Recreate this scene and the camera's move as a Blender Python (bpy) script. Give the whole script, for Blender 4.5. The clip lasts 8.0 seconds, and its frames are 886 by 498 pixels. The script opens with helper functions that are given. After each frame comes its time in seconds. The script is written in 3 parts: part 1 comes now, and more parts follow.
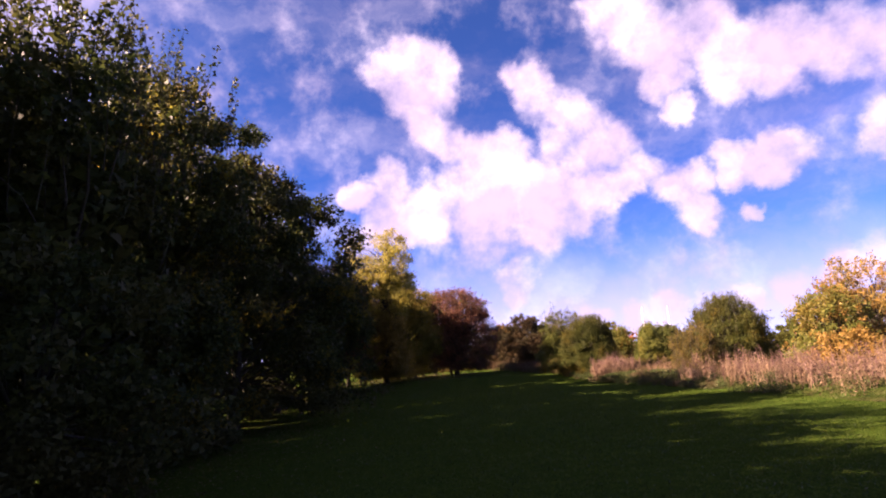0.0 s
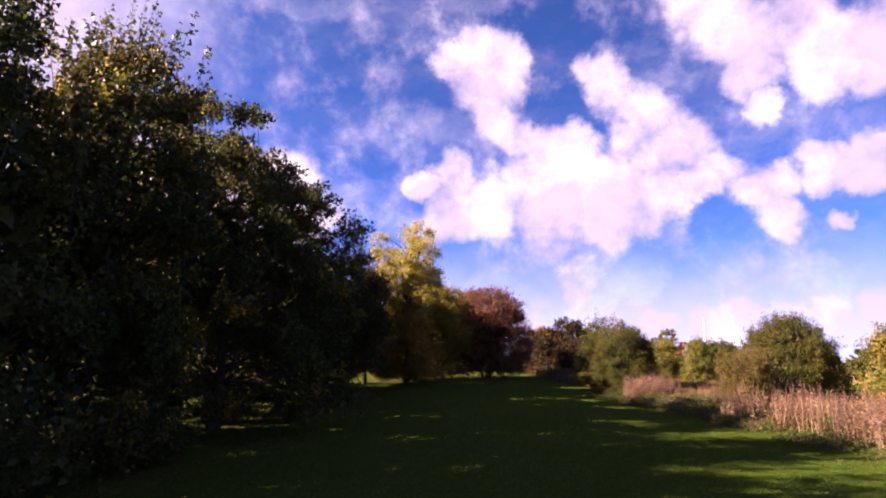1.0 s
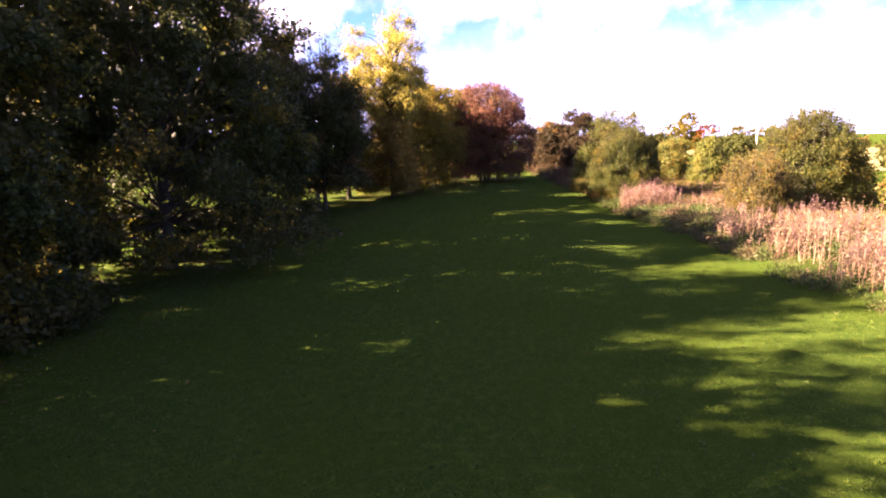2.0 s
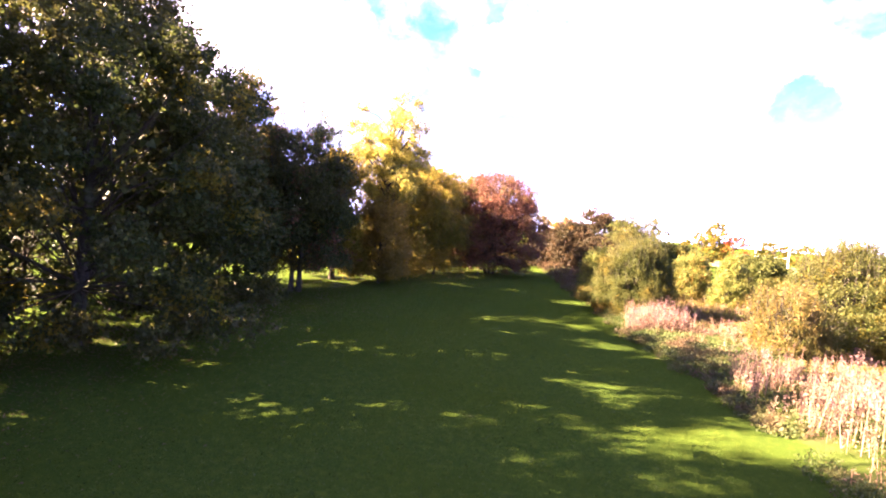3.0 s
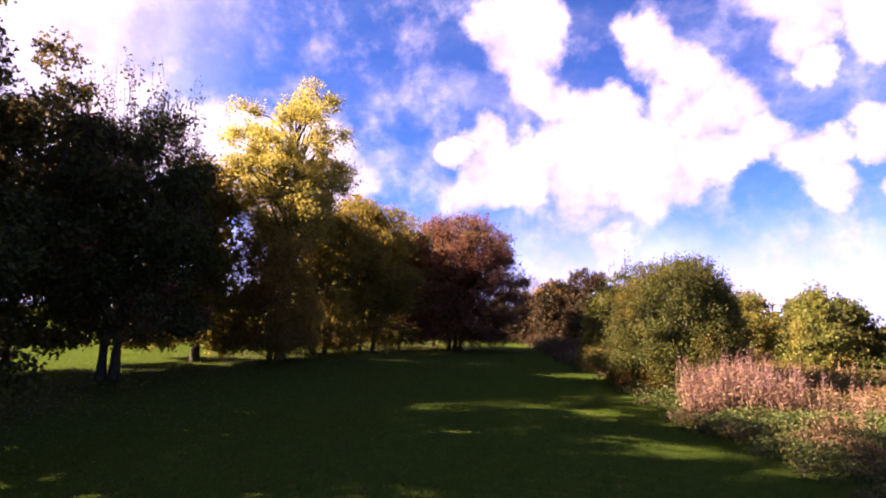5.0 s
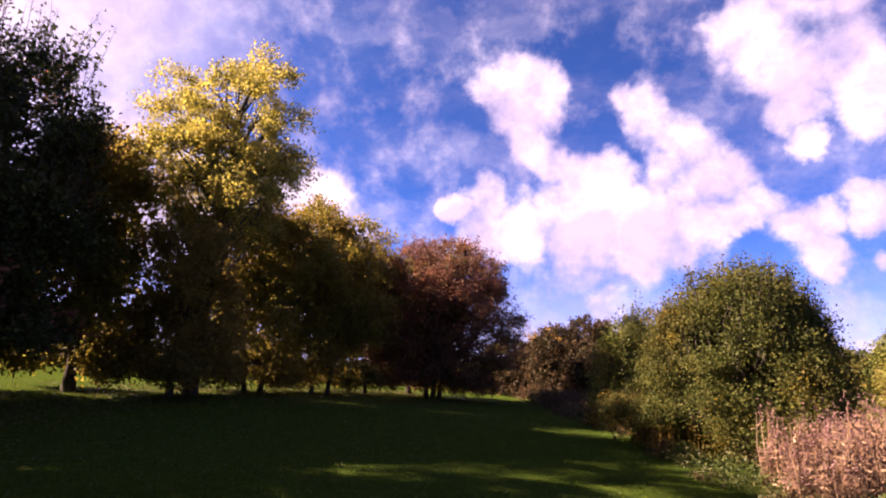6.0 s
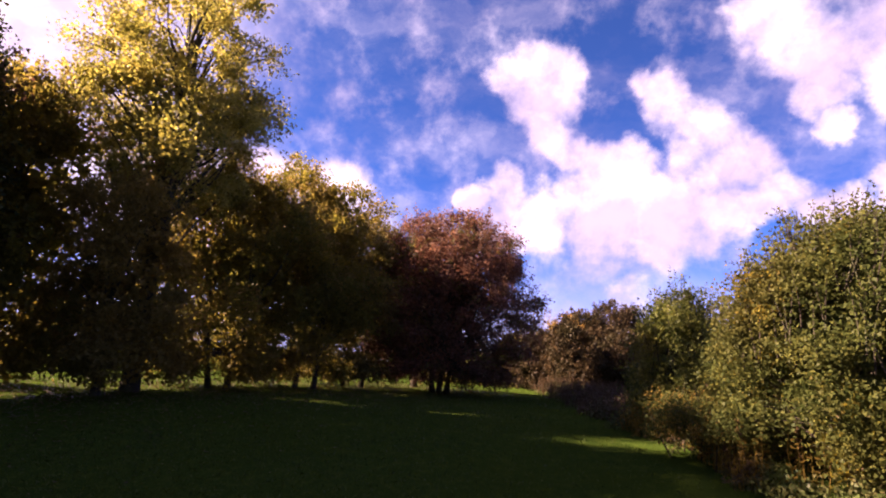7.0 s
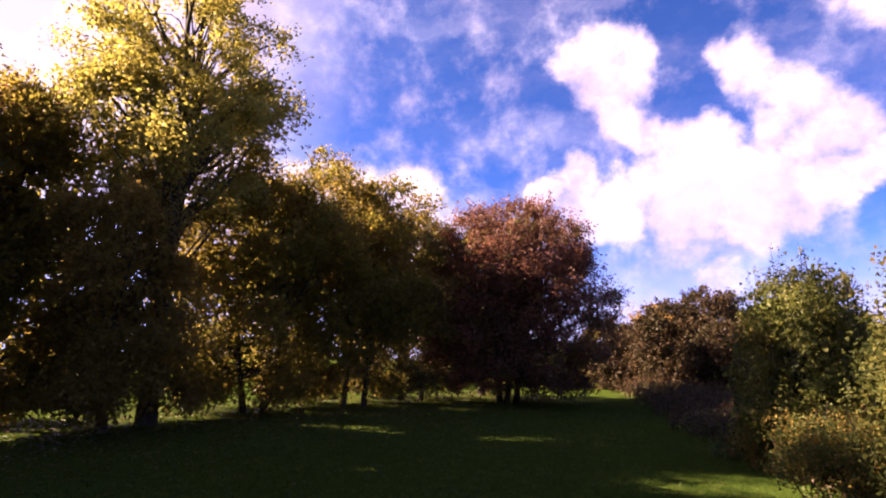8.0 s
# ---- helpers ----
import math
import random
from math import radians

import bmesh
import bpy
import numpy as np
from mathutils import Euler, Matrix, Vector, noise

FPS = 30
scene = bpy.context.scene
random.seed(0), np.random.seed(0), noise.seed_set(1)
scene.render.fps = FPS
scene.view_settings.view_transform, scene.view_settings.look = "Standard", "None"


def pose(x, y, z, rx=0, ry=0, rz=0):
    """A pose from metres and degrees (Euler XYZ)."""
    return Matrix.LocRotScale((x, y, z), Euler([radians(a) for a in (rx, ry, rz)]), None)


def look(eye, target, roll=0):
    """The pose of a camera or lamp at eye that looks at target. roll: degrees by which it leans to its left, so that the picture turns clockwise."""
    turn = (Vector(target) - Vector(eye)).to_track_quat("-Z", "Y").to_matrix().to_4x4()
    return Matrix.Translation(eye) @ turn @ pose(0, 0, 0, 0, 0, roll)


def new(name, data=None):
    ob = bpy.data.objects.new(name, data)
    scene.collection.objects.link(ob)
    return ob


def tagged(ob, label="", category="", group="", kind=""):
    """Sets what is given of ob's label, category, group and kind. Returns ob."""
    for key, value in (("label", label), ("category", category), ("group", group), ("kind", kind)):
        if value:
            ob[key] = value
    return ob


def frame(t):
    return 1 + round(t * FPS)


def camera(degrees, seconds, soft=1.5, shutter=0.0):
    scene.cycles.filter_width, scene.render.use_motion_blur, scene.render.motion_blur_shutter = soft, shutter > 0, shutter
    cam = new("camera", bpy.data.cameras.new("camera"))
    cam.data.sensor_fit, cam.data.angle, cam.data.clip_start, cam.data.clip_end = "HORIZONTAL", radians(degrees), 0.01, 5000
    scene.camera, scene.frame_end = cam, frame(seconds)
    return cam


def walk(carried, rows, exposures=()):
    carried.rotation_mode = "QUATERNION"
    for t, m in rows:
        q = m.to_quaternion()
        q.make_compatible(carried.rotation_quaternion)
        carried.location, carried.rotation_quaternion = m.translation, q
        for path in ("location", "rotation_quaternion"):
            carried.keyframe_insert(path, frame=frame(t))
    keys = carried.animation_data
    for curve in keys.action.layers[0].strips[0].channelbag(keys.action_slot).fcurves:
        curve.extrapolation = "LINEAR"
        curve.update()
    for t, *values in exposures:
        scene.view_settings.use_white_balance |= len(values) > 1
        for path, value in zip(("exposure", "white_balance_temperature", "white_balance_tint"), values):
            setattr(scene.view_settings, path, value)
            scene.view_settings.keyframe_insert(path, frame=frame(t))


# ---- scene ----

# Camera: a small drone that rises over the field edge, dips its nose, sinks again and glides along the tree row.
cam = camera(78.6, 8.0, soft=2.0)


def aim(x, y, z, yaw, pitch, roll):
    return pose(x, y, z) @ pose(0, 0, 0, 0, 0, yaw) @ pose(0, 0, 0, 90 + pitch) @ pose(0, 0, 0, 0, 0, roll)


# seconds, x, y, z, yaw, pitch, roll
ROWS = [
    (0, 0, 0, 1.93, 0, 11.74, -3.23),
    (0.5, 1.24, 1.42, 2.27, 3.54, 12.11, -0.34),
    (1, 2.48, 2.86, 2.71, 6.61, 11.03, 1.01),
    (1.5, 3.48, 4.39, 3.47, 8.43, 3.62, -0.98),
    (1.7, 3.78, 5.18, 3.73, 8.46, -2.62, -0.87),
    (2.05, 4.4, 6.4, 4.25, 8.62, -11.79, -1.45),
    (2.4, 5.09, 7.56, 4.72, 9.14, -15.53, -1.78),
    (2.8, 5.7, 9.3, 4.87, 10.39, -9.38, 1.56),
    (3, 5.91, 10.37, 4.78, 11.24, -2.85, 4.85),
    (3.2, 6.06, 11.53, 4.68, 11.73, -0.9, 7.04),
    (3.5, 6.18, 13.39, 4.5, 11.84, -3.33, 8.46),
    (4, 6.14, 16.66, 3.94, 8.99, -5.08, 2.84),
    (4.5, 6.06, 19.59, 3.34, 9.2, -2, 2.29),
    (4.7, 5.97, 20.88, 3.08, 9.4, -1.25, 1.69),
    (4.8, 5.95, 21.53, 2.91, 9.77, -0.33, 1.87),
    (4.9, 5.99, 22.15, 2.69, 9.88, 3.47, 2.07),
    (5, 6.04, 22.77, 2.46, 10.01, 7.43, 1.88),
    (5.2, 6.02, 24.03, 2.1, 9.94, 10.63, 3.02),
    (5.6, 5.98, 26.45, 1.7, 9.8, 13.8, 4.32),
    (6, 5.95, 28.56, 1.69, 9.96, 13.23, 4.38),
    (6.3, 5.95, 29.84, 1.72, 10.54, 12.82, 4.29),
    (6.5, 5.96, 30.59, 1.71, 11.11, 13, 4.31),
    (7, 5.93, 32.43, 1.78, 11.88, 12.13, 4.23),
    (7.5, 5.89, 33.9, 2.01, 12.13, 11.4, 4.08),
    (7.8, 6.02, 34.66, 2.13, 15.66, 12.59, 2.21),
    (8, 6.17, 35.13, 2.2, 19.98, 11.63, 1.54),
]

# seconds, stops, kelvin, tint: the film's own automatic exposure
EXPOSURES = [(t, 2.88 + stops, 6650, 46) for t, stops in (
    (0.0, -0.02), (1.5, 0.0), (1.7, 0.4), (2.8, 2.7), (3.0, 2.2), (3.2, 1.4), (3.5, 0.8), (4.0, 0.62), (4.5, 0.6), (5.0, 0.42), (5.2, 0.05), (6.3, 0.02), (7.5, 0.15), (8.0, 0.25))]
walk(cam, [(t, aim(*p)) for t, *p in ROWS], EXPOSURES)

# ---- light ----
SUN_AZ, SUN_EL = -100.0, 28.5      # degrees from +y towards +x; height


def direction(az, el):
    a, e = radians(az), radians(el)
    return Vector((math.sin(a) * math.cos(e), math.cos(a) * math.cos(e), math.sin(e)))


sun = new("sun", bpy.data.lights.new("sun", "SUN"))
sun.data.energy, sun.data.angle, sun.data.color = 5.0, radians(0.6), (1.0, 0.84, 0.56)
sun.matrix_world = look(direction(SUN_AZ, SUN_EL) * 200, (0, 0, 0))

world = bpy.data.worlds.new("sky")
scene.world = world
world.use_nodes = True
SKY_STRENGTH = 0.05
CLOUD_GLOW = 0.204


def link(tree, a, b):
    tree.links.new(a, b)


def build_sky():
    """Blue sky with cumulus heaps; each heap is many soft lobes (azimuth, height, radius in degrees), frayed by noise at two scales."""
    tree = world.node_tree
    tree.nodes.clear()
    add = tree.nodes.new

    def math_node(kind, a, b, c=None):
        n = add("ShaderNodeMath")
        n.operation = kind
        for i, v in enumerate((a, b, c)):
            if v is None:
                continue
            if hasattr(v, "is_output"):
                link(tree, v, n.inputs[i])
            else:
                n.inputs[i].default_value = v
        return n.outputs[0]

    def eased(value, low, high, top=1.0):
        n = add("ShaderNodeMapRange")
        n.interpolation_type = "SMOOTHSTEP"
        n.inputs["From Min"].default_value, n.inputs["From Max"].default_value, n.inputs["To Max"].default_value = low, high, top
        link(tree, value, n.inputs["Value"])
        return n.outputs["Result"]

    def noise_node(vector, scale, detail, rough=0.55):
        n = add("ShaderNodeTexNoise")
        n.inputs["Scale"].default_value, n.inputs["Detail"].default_value, n.inputs["Roughness"].default_value = scale, detail, rough
        link(tree, vector, n.inputs["Vector"])
        return n

    coord = add("ShaderNodeTexCoord").outputs["Generated"]

    def bent_by(vector, scale, amount):
        centred = add("ShaderNodeVectorMath")
        centred.operation = "SUBTRACT"
        centred.inputs[1].default_value = (0.5, 0.5, 0.5)
        link(tree, noise_node(coord, scale, 5.0, 0.6).outputs["Color"], centred.inputs[0])
        n = add("ShaderNodeVectorMath")
        n.operation = "MULTIPLY_ADD"
        n.inputs[1].default_value = (amount, amount, amount)
        link(tree, centred.outputs[0], n.inputs[0])
        link(tree, vector, n.inputs[2])
        return n.outputs[0]

    bent = bent_by(bent_by(coord, 9.0, 0.075), 30.0, 0.03)
    turned = add("ShaderNodeVectorMath")
    turned.operation = "NORMALIZE"
    link(tree, bent, turned.inputs[0])
    way = turned.outputs[0]

    def field(groups):
        """The smooth upper edge of all lobes: 1 in a lobe's heart, 0 outside."""
        total = None
        for lobes, weight in groups:
            for az, el, r in lobes:
                dot = add("ShaderNodeVectorMath")
                dot.operation = "DOT_PRODUCT"
                dot.inputs[1].default_value = direction(az, el)
                link(tree, way, dot.inputs[0])
                one = eased(dot.outputs["Value"], math.cos(radians(r * 1.55)), math.cos(radians(r * 0.3)), weight)
                total = one if total is None else math_node("SMOOTH_MAX", total, one, 0.3)
        return total

    heap = [(-9.4, 17.7, 1.6), (-5.8, 18.6, 2.4), (-5.5, 15.1, 3.2), (-1.4, 16.2, 3.3), (2.1, 18.6, 2.7), (4.6, 20.6, 2.7), (7.7, 21.0, 2.6), (4.8, 15.1, 3.6),
            (7.8, 17.5, 3.5), (10.8, 16.6, 3.1), (10.4, 13.5, 2.9), (14.0, 14.8, 2.7), (16.6, 16.0, 2.4), (19.6, 16.3, 1.9)]
    tower_west = [(-5.8, 30.3, 2.1), (-3.2, 30.5, 2.6), (0.0, 30.3, 2.2), (-2.4, 27.5, 2.7), (-0.1, 27.3, 2.2), (-0.8, 24.5, 2.2), (1.4, 22.5, 1.8)]
    tower_east = [(8.7, 29.2, 1.4), (11.3, 28.5, 2.1), (11.6, 26.1, 2.4), (13.8, 24.6, 2.5), (16.6, 22.8, 2.7), (18.8, 20.3, 2.5), (16.2, 19.8, 2.7), (13.6, 21.1, 2.3), (20.8, 17.7, 2.2)]
    high_east = [(20.0, 33.5, 2.3), (22.8, 31.5, 2.9), (25.2, 28.9, 2.7), (25.4, 25.5, 2.1), (25.8, 22.6, 1.4), (28.8, 29.6, 2.9), (30.2, 27.3, 2.7), (32.6, 26.5, 2.7),
                 (35.8, 25.8, 2.9), (34.2, 23.5, 2.1), (31.0, 24.2, 2.3), (39.8, 24.3, 3.0), (43.8, 23.5, 3.0), (47.8, 22.3, 3.8), (27.8, 35.3, 3.5), (23.3, 36.8, 2.8)]
    low_east = [(24.4, 14.9, 2.1), (26.6, 15.8, 1.6), (25.6, 12.9, 1.9), (29.8, 17.5, 1.8), (31.4, 16.3, 1.7), (33.8, 17.1, 2.1), (29.4, 15.5, 1.3), (32.6, 15.1, 1.5), (42.1, 16.1, 2.5), (44.8, 17.7, 2.6)]
    small = [(30.4, 11.9, 0.9), (8.0, 7.7, 2.1), (7.8, 8.9, 1.2), (7.4, 6.4, 1.4)]
    west = [(-23.7, 16.3, 3.6), (-21.2, 13.5, 3.2), (-26.2, 11.8, 4.3), (-29.7, 15.8, 3.7), (-34.7, 14.3, 5.4), (-42.2, 14.3, 6.5)]
    thin_wisps = [(-5.4, 33.7, 2.4), (-1.4, 34.1, 2.2), (-10.0, 32.7, 2.1), (16.4, 28.2, 2.5), (-8.2, 23.8, 1.4), (-2.6, 10.7, 3.2), (-6.8, 11.1, 3.2), (-11.2, 11.7, 2.1), (-17.7, 17.8, 3.5), (-14.7, 20.8, 2.8), (18.3, 8.9, 0.8)]
    soft_base = [(1.5, 13.0, 3.0), (5.5, 12.2, 3.0), (9.5, 12.0, 3.0), (13.5, 13.0, 2.8), (17.0, 14.5, 2.4), (-8.0, 12.5, 2.6)]
    glare = [(-72, 31, 25)]
    bank = [(2.6, 3.0, 1.4), (10.6, 3.0, 1.2), (14.8, 3.3, 1.4), (18.8, 3.2, 1.5), (22.3, 3.8, 1.5), (25.6, 4.3, 1.5), (29.0, 3.9, 1.5), (32.8, 4.8, 1.7), (36.8, 5.4, 1.9), (40.3, 6.7, 2.2), (44.8, 7.4, 2.7)]
    body = field(((heap, 1.0), (tower_west, 0.92), (tower_east, 0.88), (high_east, 0.95), (low_east, 0.92), (small, 0.8), (west, 0.95), (bank, 0.72), (soft_base, 0.5)))
    split = add("ShaderNodeSeparateXYZ")
    link(tree, way, split.inputs[0])
    behind = add("ShaderNodeMapRange")
    behind.inputs["From Min"].default_value, behind.inputs["From Max"].default_value, behind.inputs["To Max"].default_value = 0.3, -0.3, 0.12
    link(tree, split.outputs["Y"], behind.inputs["Value"])
    body = math_node("MAXIMUM", body, behind.outputs["Result"])
    billow = noise_node(coord, 14.0, 9.0, 0.6).outputs["Fac"]
    dense = math_node("MULTIPLY_ADD", billow, 1.7, body)
    cover = eased(dense, 1.0, 2.02)
    # haze low over the horizon, glow round the hidden sun, and a thin veil of high cirrus
    low = eased(split.outputs["Z"], 0.23, 0.02, 0.7)
    glow = math_node("MULTIPLY", field(((glare, 1.0),)), 0.95)
    stretch = add("ShaderNodeMapping")
    stretch.inputs["Scale"].default_value, stretch.inputs["Rotation"].default_value = (1.0, 1.8, 4.0), (0.0, 0.5, 0.0)
    link(tree, bent, stretch.inputs["Vector"])
    streaks = noise_node(stretch.outputs[0], 3.2, 8.0, 0.6).outputs["Fac"]
    thin = math_node("MULTIPLY", field(((thin_wisps, 0.5), (heap, 0.3), (tower_west, 0.4), (tower_east, 0.4))), eased(streaks, 0.36, 0.75, 0.55))
    veil = math_node("MAXIMUM", eased(streaks, 0.38, 0.85, 0.24), thin)
    soft = math_node("MAXIMUM", math_node("MAXIMUM", low, glow), veil)
    for start, end in (((-1.6, 8.9), (3.6, 8.0)), ((16.4, 9.3), (21.2, 7.2))):
        a, b = direction(*start), direction(*end)
        across, along = add("ShaderNodeVectorMath"), add("ShaderNodeVectorMath")
        across.operation = along.operation = "DOT_PRODUCT"
        across.inputs[1].default_value, along.inputs[1].default_value = a.cross(b).normalized(), (a + b).normalized()
        link(tree, coord, across.inputs[0])
        link(tree, coord, along.inputs[0])
        line = eased(math_node("ABSOLUTE", across.outputs["Value"], 0.0), 0.0065, 0.0008, 0.22)
        reach = (a + b).normalized().dot(a)
        soft = math_node("MAXIMUM", soft, math_node("MULTIPLY", line, eased(along.outputs["Value"], reach, reach + 0.0012)))
    clear = math_node("MULTIPLY", math_node("SUBTRACT", 1.0, cover), math_node("SUBTRACT", 1.0, soft))
    both = math_node("SUBTRACT", 1.0, clear)
    sky = add("ShaderNodeTexSky")
    sky.sky_type = "NISHITA"
    sky.sun_disc = False
    sky.sun_elevation, sky.sun_rotation = radians(SUN_EL), radians(SUN_AZ)
    sky.air_density, sky.dust_density, sky.ozone_density = 0.28, 0.2, 6.0
    deep = add("ShaderNodeVectorMath")
    deep.operation = "MULTIPLY"
    deep.inputs[1].default_value = tuple(SKY_STRENGTH * c for c in (0.56, 0.92, 1.15))
    link(tree, sky.outputs[0], deep.inputs[0])
    # grey-lilac undersides and folds, white sunlit tops
    under = [(9.0, 12.6, 4.0), (12.5, 14.0, 3.4), (16.0, 17.5, 4.0), (4.0, 13.0, 3.0), (23.6, 25.5, 3.0), (28.5, 26.5, 4.0), (33.0, 25.0, 3.5), (-3.0, 26.5, 2.8), (13.0, 22.0, 3.0), (6.0, 7.0, 2.0), (18.0, 2.6, 5.0), (28.0, 2.8, 5.0)]
    fold = noise_node(bent, 8.0, 5.0, 0.55).outputs["Fac"]
    lit = math_node("MULTIPLY_ADD", field(((under, 0.24),)), -1.0, fold)
    tone = add("ShaderNodeValToRGB")
    tone.color_ramp.elements[0].position, tone.color_ramp.elements[0].color = 0.26, (0.66, 0.59, 0.7, 1)
    tone.color_ramp.elements[1].position, tone.color_ramp.elements[1].color = 0.54, (1.1, 1.04, 1.06, 1)
    link(tree, lit, tone.inputs["Fac"])
    white = add("ShaderNodeVectorMath")
    white.operation = "SCALE"
    white.inputs["Scale"].default_value = CLOUD_GLOW
    link(tree, tone.outputs["Color"], white.inputs[0])
    mix = add("ShaderNodeMix")
    mix.data_type = "RGBA"
    link(tree, both, mix.inputs["Factor"])
    link(tree, deep.outputs[0], mix.inputs["A"])
    link(tree, white.outputs[0], mix.inputs["B"])
    back = add("ShaderNodeBackground")
    link(tree, mix.outputs["Result"], back.inputs["Color"])
    out = add("ShaderNodeOutputWorld")
    link(tree, back.outputs[0], out.inputs["Surface"])


build_sky()

# ---- materials ----


def material(name):
    m = bpy.data.materials.new(name)
    m.use_nodes = True
    tree = m.node_tree
    return m, tree, tree.nodes["Principled BSDF"], tree.nodes["Material Output"]


def ramp(tree, source, stops):
    node = tree.nodes.new("ShaderNodeValToRGB")
    while len(node.color_ramp.elements) < len(stops):
        node.color_ramp.elements.new(0.5)
    for e, (at, colour) in zip(node.color_ramp.elements, stops):
        e.position, e.color = at, (*colour, 1)
    tree.links.new(source, node.inputs["Fac"])
    return node.outputs["Color"]


def noise_of(tree, scale, detail=4.0, rough=0.55, space="Object"):
    coord = tree.nodes.new("ShaderNodeTexCoord")
    n = tree.nodes.new("ShaderNodeTexNoise")
    n.inputs["Scale"].default_value, n.inputs["Detail"].default_value, n.inputs["Roughness"].default_value = scale, detail, rough
    tree.links.new(coord.outputs[space], n.inputs["Vector"])
    return n.outputs["Fac"]


def blend(tree, a, b, fac, kind="MIX"):
    n = tree.nodes.new("ShaderNodeMix")
    n.data_type, n.blend_type = "RGBA", kind
    for value, socket in ((fac, "Factor"), (a, "A"), (b, "B")):
        if hasattr(value, "is_output"):
            tree.links.new(value, n.inputs[socket])
        else:
            n.inputs[socket].default_value = value if socket == "Factor" else (*value, 1)
    return n.outputs["Result"]


def bump(tree, bsdf, height, strength, distance=0.02):
    b = tree.nodes.new("ShaderNodeBump")
    b.inputs["Strength"].default_value, b.inputs["Distance"].default_value = strength, distance
    tree.links.new(height, b.inputs["Height"])
    tree.links.new(b.outputs[0], bsdf.inputs["Normal"])


def leaf_material(name, stops, patch, glow=0.4, rough=0.5, patch_scale=0.45, patch_amount=0.6, sheen=0.14):
    """Leaves: a colour for each leaf, patches of another colour through the crown, light through the blade."""
    m, tree, bsdf, out = material(name)
    geo = tree.nodes.new("ShaderNodeNewGeometry")
    mixed = tree.nodes.new("ShaderNodeMath")
    mixed.operation = "MULTIPLY_ADD"
    mixed.inputs[1].default_value = 0.5
    tree.links.new(geo.outputs["Random Per Island"], mixed.inputs[0])
    by_clump = tree.nodes.new("ShaderNodeMapRange")
    by_clump.inputs["From Min"].default_value, by_clump.inputs["From Max"].default_value = 0.32, 0.68
    by_clump.inputs["To Max"].default_value = 0.5
    tree.links.new(noise_of(tree, 1.7, 2.0), by_clump.inputs["Value"])
    tree.links.new(by_clump.outputs["Result"], mixed.inputs[2])
    colour = ramp(tree, mixed.outputs[0], stops)
    n = tree.nodes.new("ShaderNodeMapRange")
    n.inputs["From Min"].default_value, n.inputs["From Max"].default_value = 0.45, 0.62
    n.inputs["To Max"].default_value = patch_amount
    tree.links.new(noise_of(tree, patch_scale, 3.0), n.inputs["Value"])
    colour = blend(tree, colour, patch, n.outputs["Result"])
    fine = ramp(tree, noise_of(tree, 9.0, 2.0), [(0.3, (0.72, 0.72, 0.72)), (0.7, (1.0, 1.0, 1.0))])
    colour = blend(tree, colour, fine, 1.0, "MULTIPLY")
    tree.links.new(colour, bsdf.inputs["Base Color"])
    bsdf.inputs["Roughness"].default_value = rough
    bsdf.inputs["Specular IOR Level"].default_value = sheen
    thin = tree.nodes.new("ShaderNodeBsdfTranslucent")
    tree.links.new(colour, thin.inputs["Color"])
    mix = tree.nodes.new("ShaderNodeMixShader")
    mix.inputs[0].default_value = glow
    tree.links.new(bsdf.outputs[0], mix.inputs[1])
    tree.links.new(thin.outputs[0], mix.inputs[2])
    tree.links.new(mix.outputs[0], out.inputs["Surface"])
    return m


def bark_material(name, dark, light):
    m, tree, bsdf, _ = material(name)
    grain = noise_of(tree, 14.0, 6.0, 0.65)
    moss = noise_of(tree, 1.6, 3.0)
    colour = ramp(tree, grain, [(0.3, dark), (0.7, light)])
    colour = blend(tree, colour, (0.07, 0.085, 0.035), ramp(tree, moss, [(0.5, (0, 0, 0)), (0.7, (0.6, 0.6, 0.6))]))
    tree.links.new(colour, bsdf.inputs["Base Color"])
    bsdf.inputs["Roughness"].default_value = 0.9
    bsdf.inputs["Specular IOR Level"].default_value = 0.08
    bump(tree, bsdf, grain, 0.6, 0.03)
    return m


DARK_GREEN = leaf_material("dark_green_leaves", [(0.0, (0.016, 0.026, 0.007)), (0.6, (0.036, 0.05, 0.012)), (1.0, (0.115, 0.12, 0.024))], (0.075, 0.062, 0.016), 0.42, sheen=0.12)
OLIVE = leaf_material("olive_leaves", [(0.0, (0.06, 0.062, 0.011)), (0.6, (0.15, 0.135, 0.02)), (1.0, (0.30, 0.235, 0.03))], (0.24, 0.16, 0.022), 0.72)
YELLOW = leaf_material("yellow_ash_leaves", [(0.0, (0.13, 0.135, 0.022)), (0.45, (0.31, 0.27, 0.045)), (1.0, (0.52, 0.41, 0.085))], (0.2, 0.19, 0.035), 0.62)
YELLOW_BROWN = leaf_material("yellow_brown_leaves", [(0.0, (0.10, 0.08, 0.018)), (0.5, (0.23, 0.155, 0.032)), (1.0, (0.42, 0.27, 0.06))], (0.15, 0.125, 0.03), 0.72)
GOLD_BROWN = leaf_material("gold_brown_leaves", [(0.0, (0.06, 0.055, 0.015)), (0.5, (0.12, 0.09, 0.02)), (1.0, (0.22, 0.14, 0.025))], (0.07, 0.075, 0.02), 0.38)
RUSSET = leaf_material("russet_cherry_leaves", [(0.0, (0.055, 0.03, 0.02)), (0.5, (0.15, 0.062, 0.036)), (1.0, (0.32, 0.14, 0.07))], (0.085, 0.052, 0.025), 0.45)
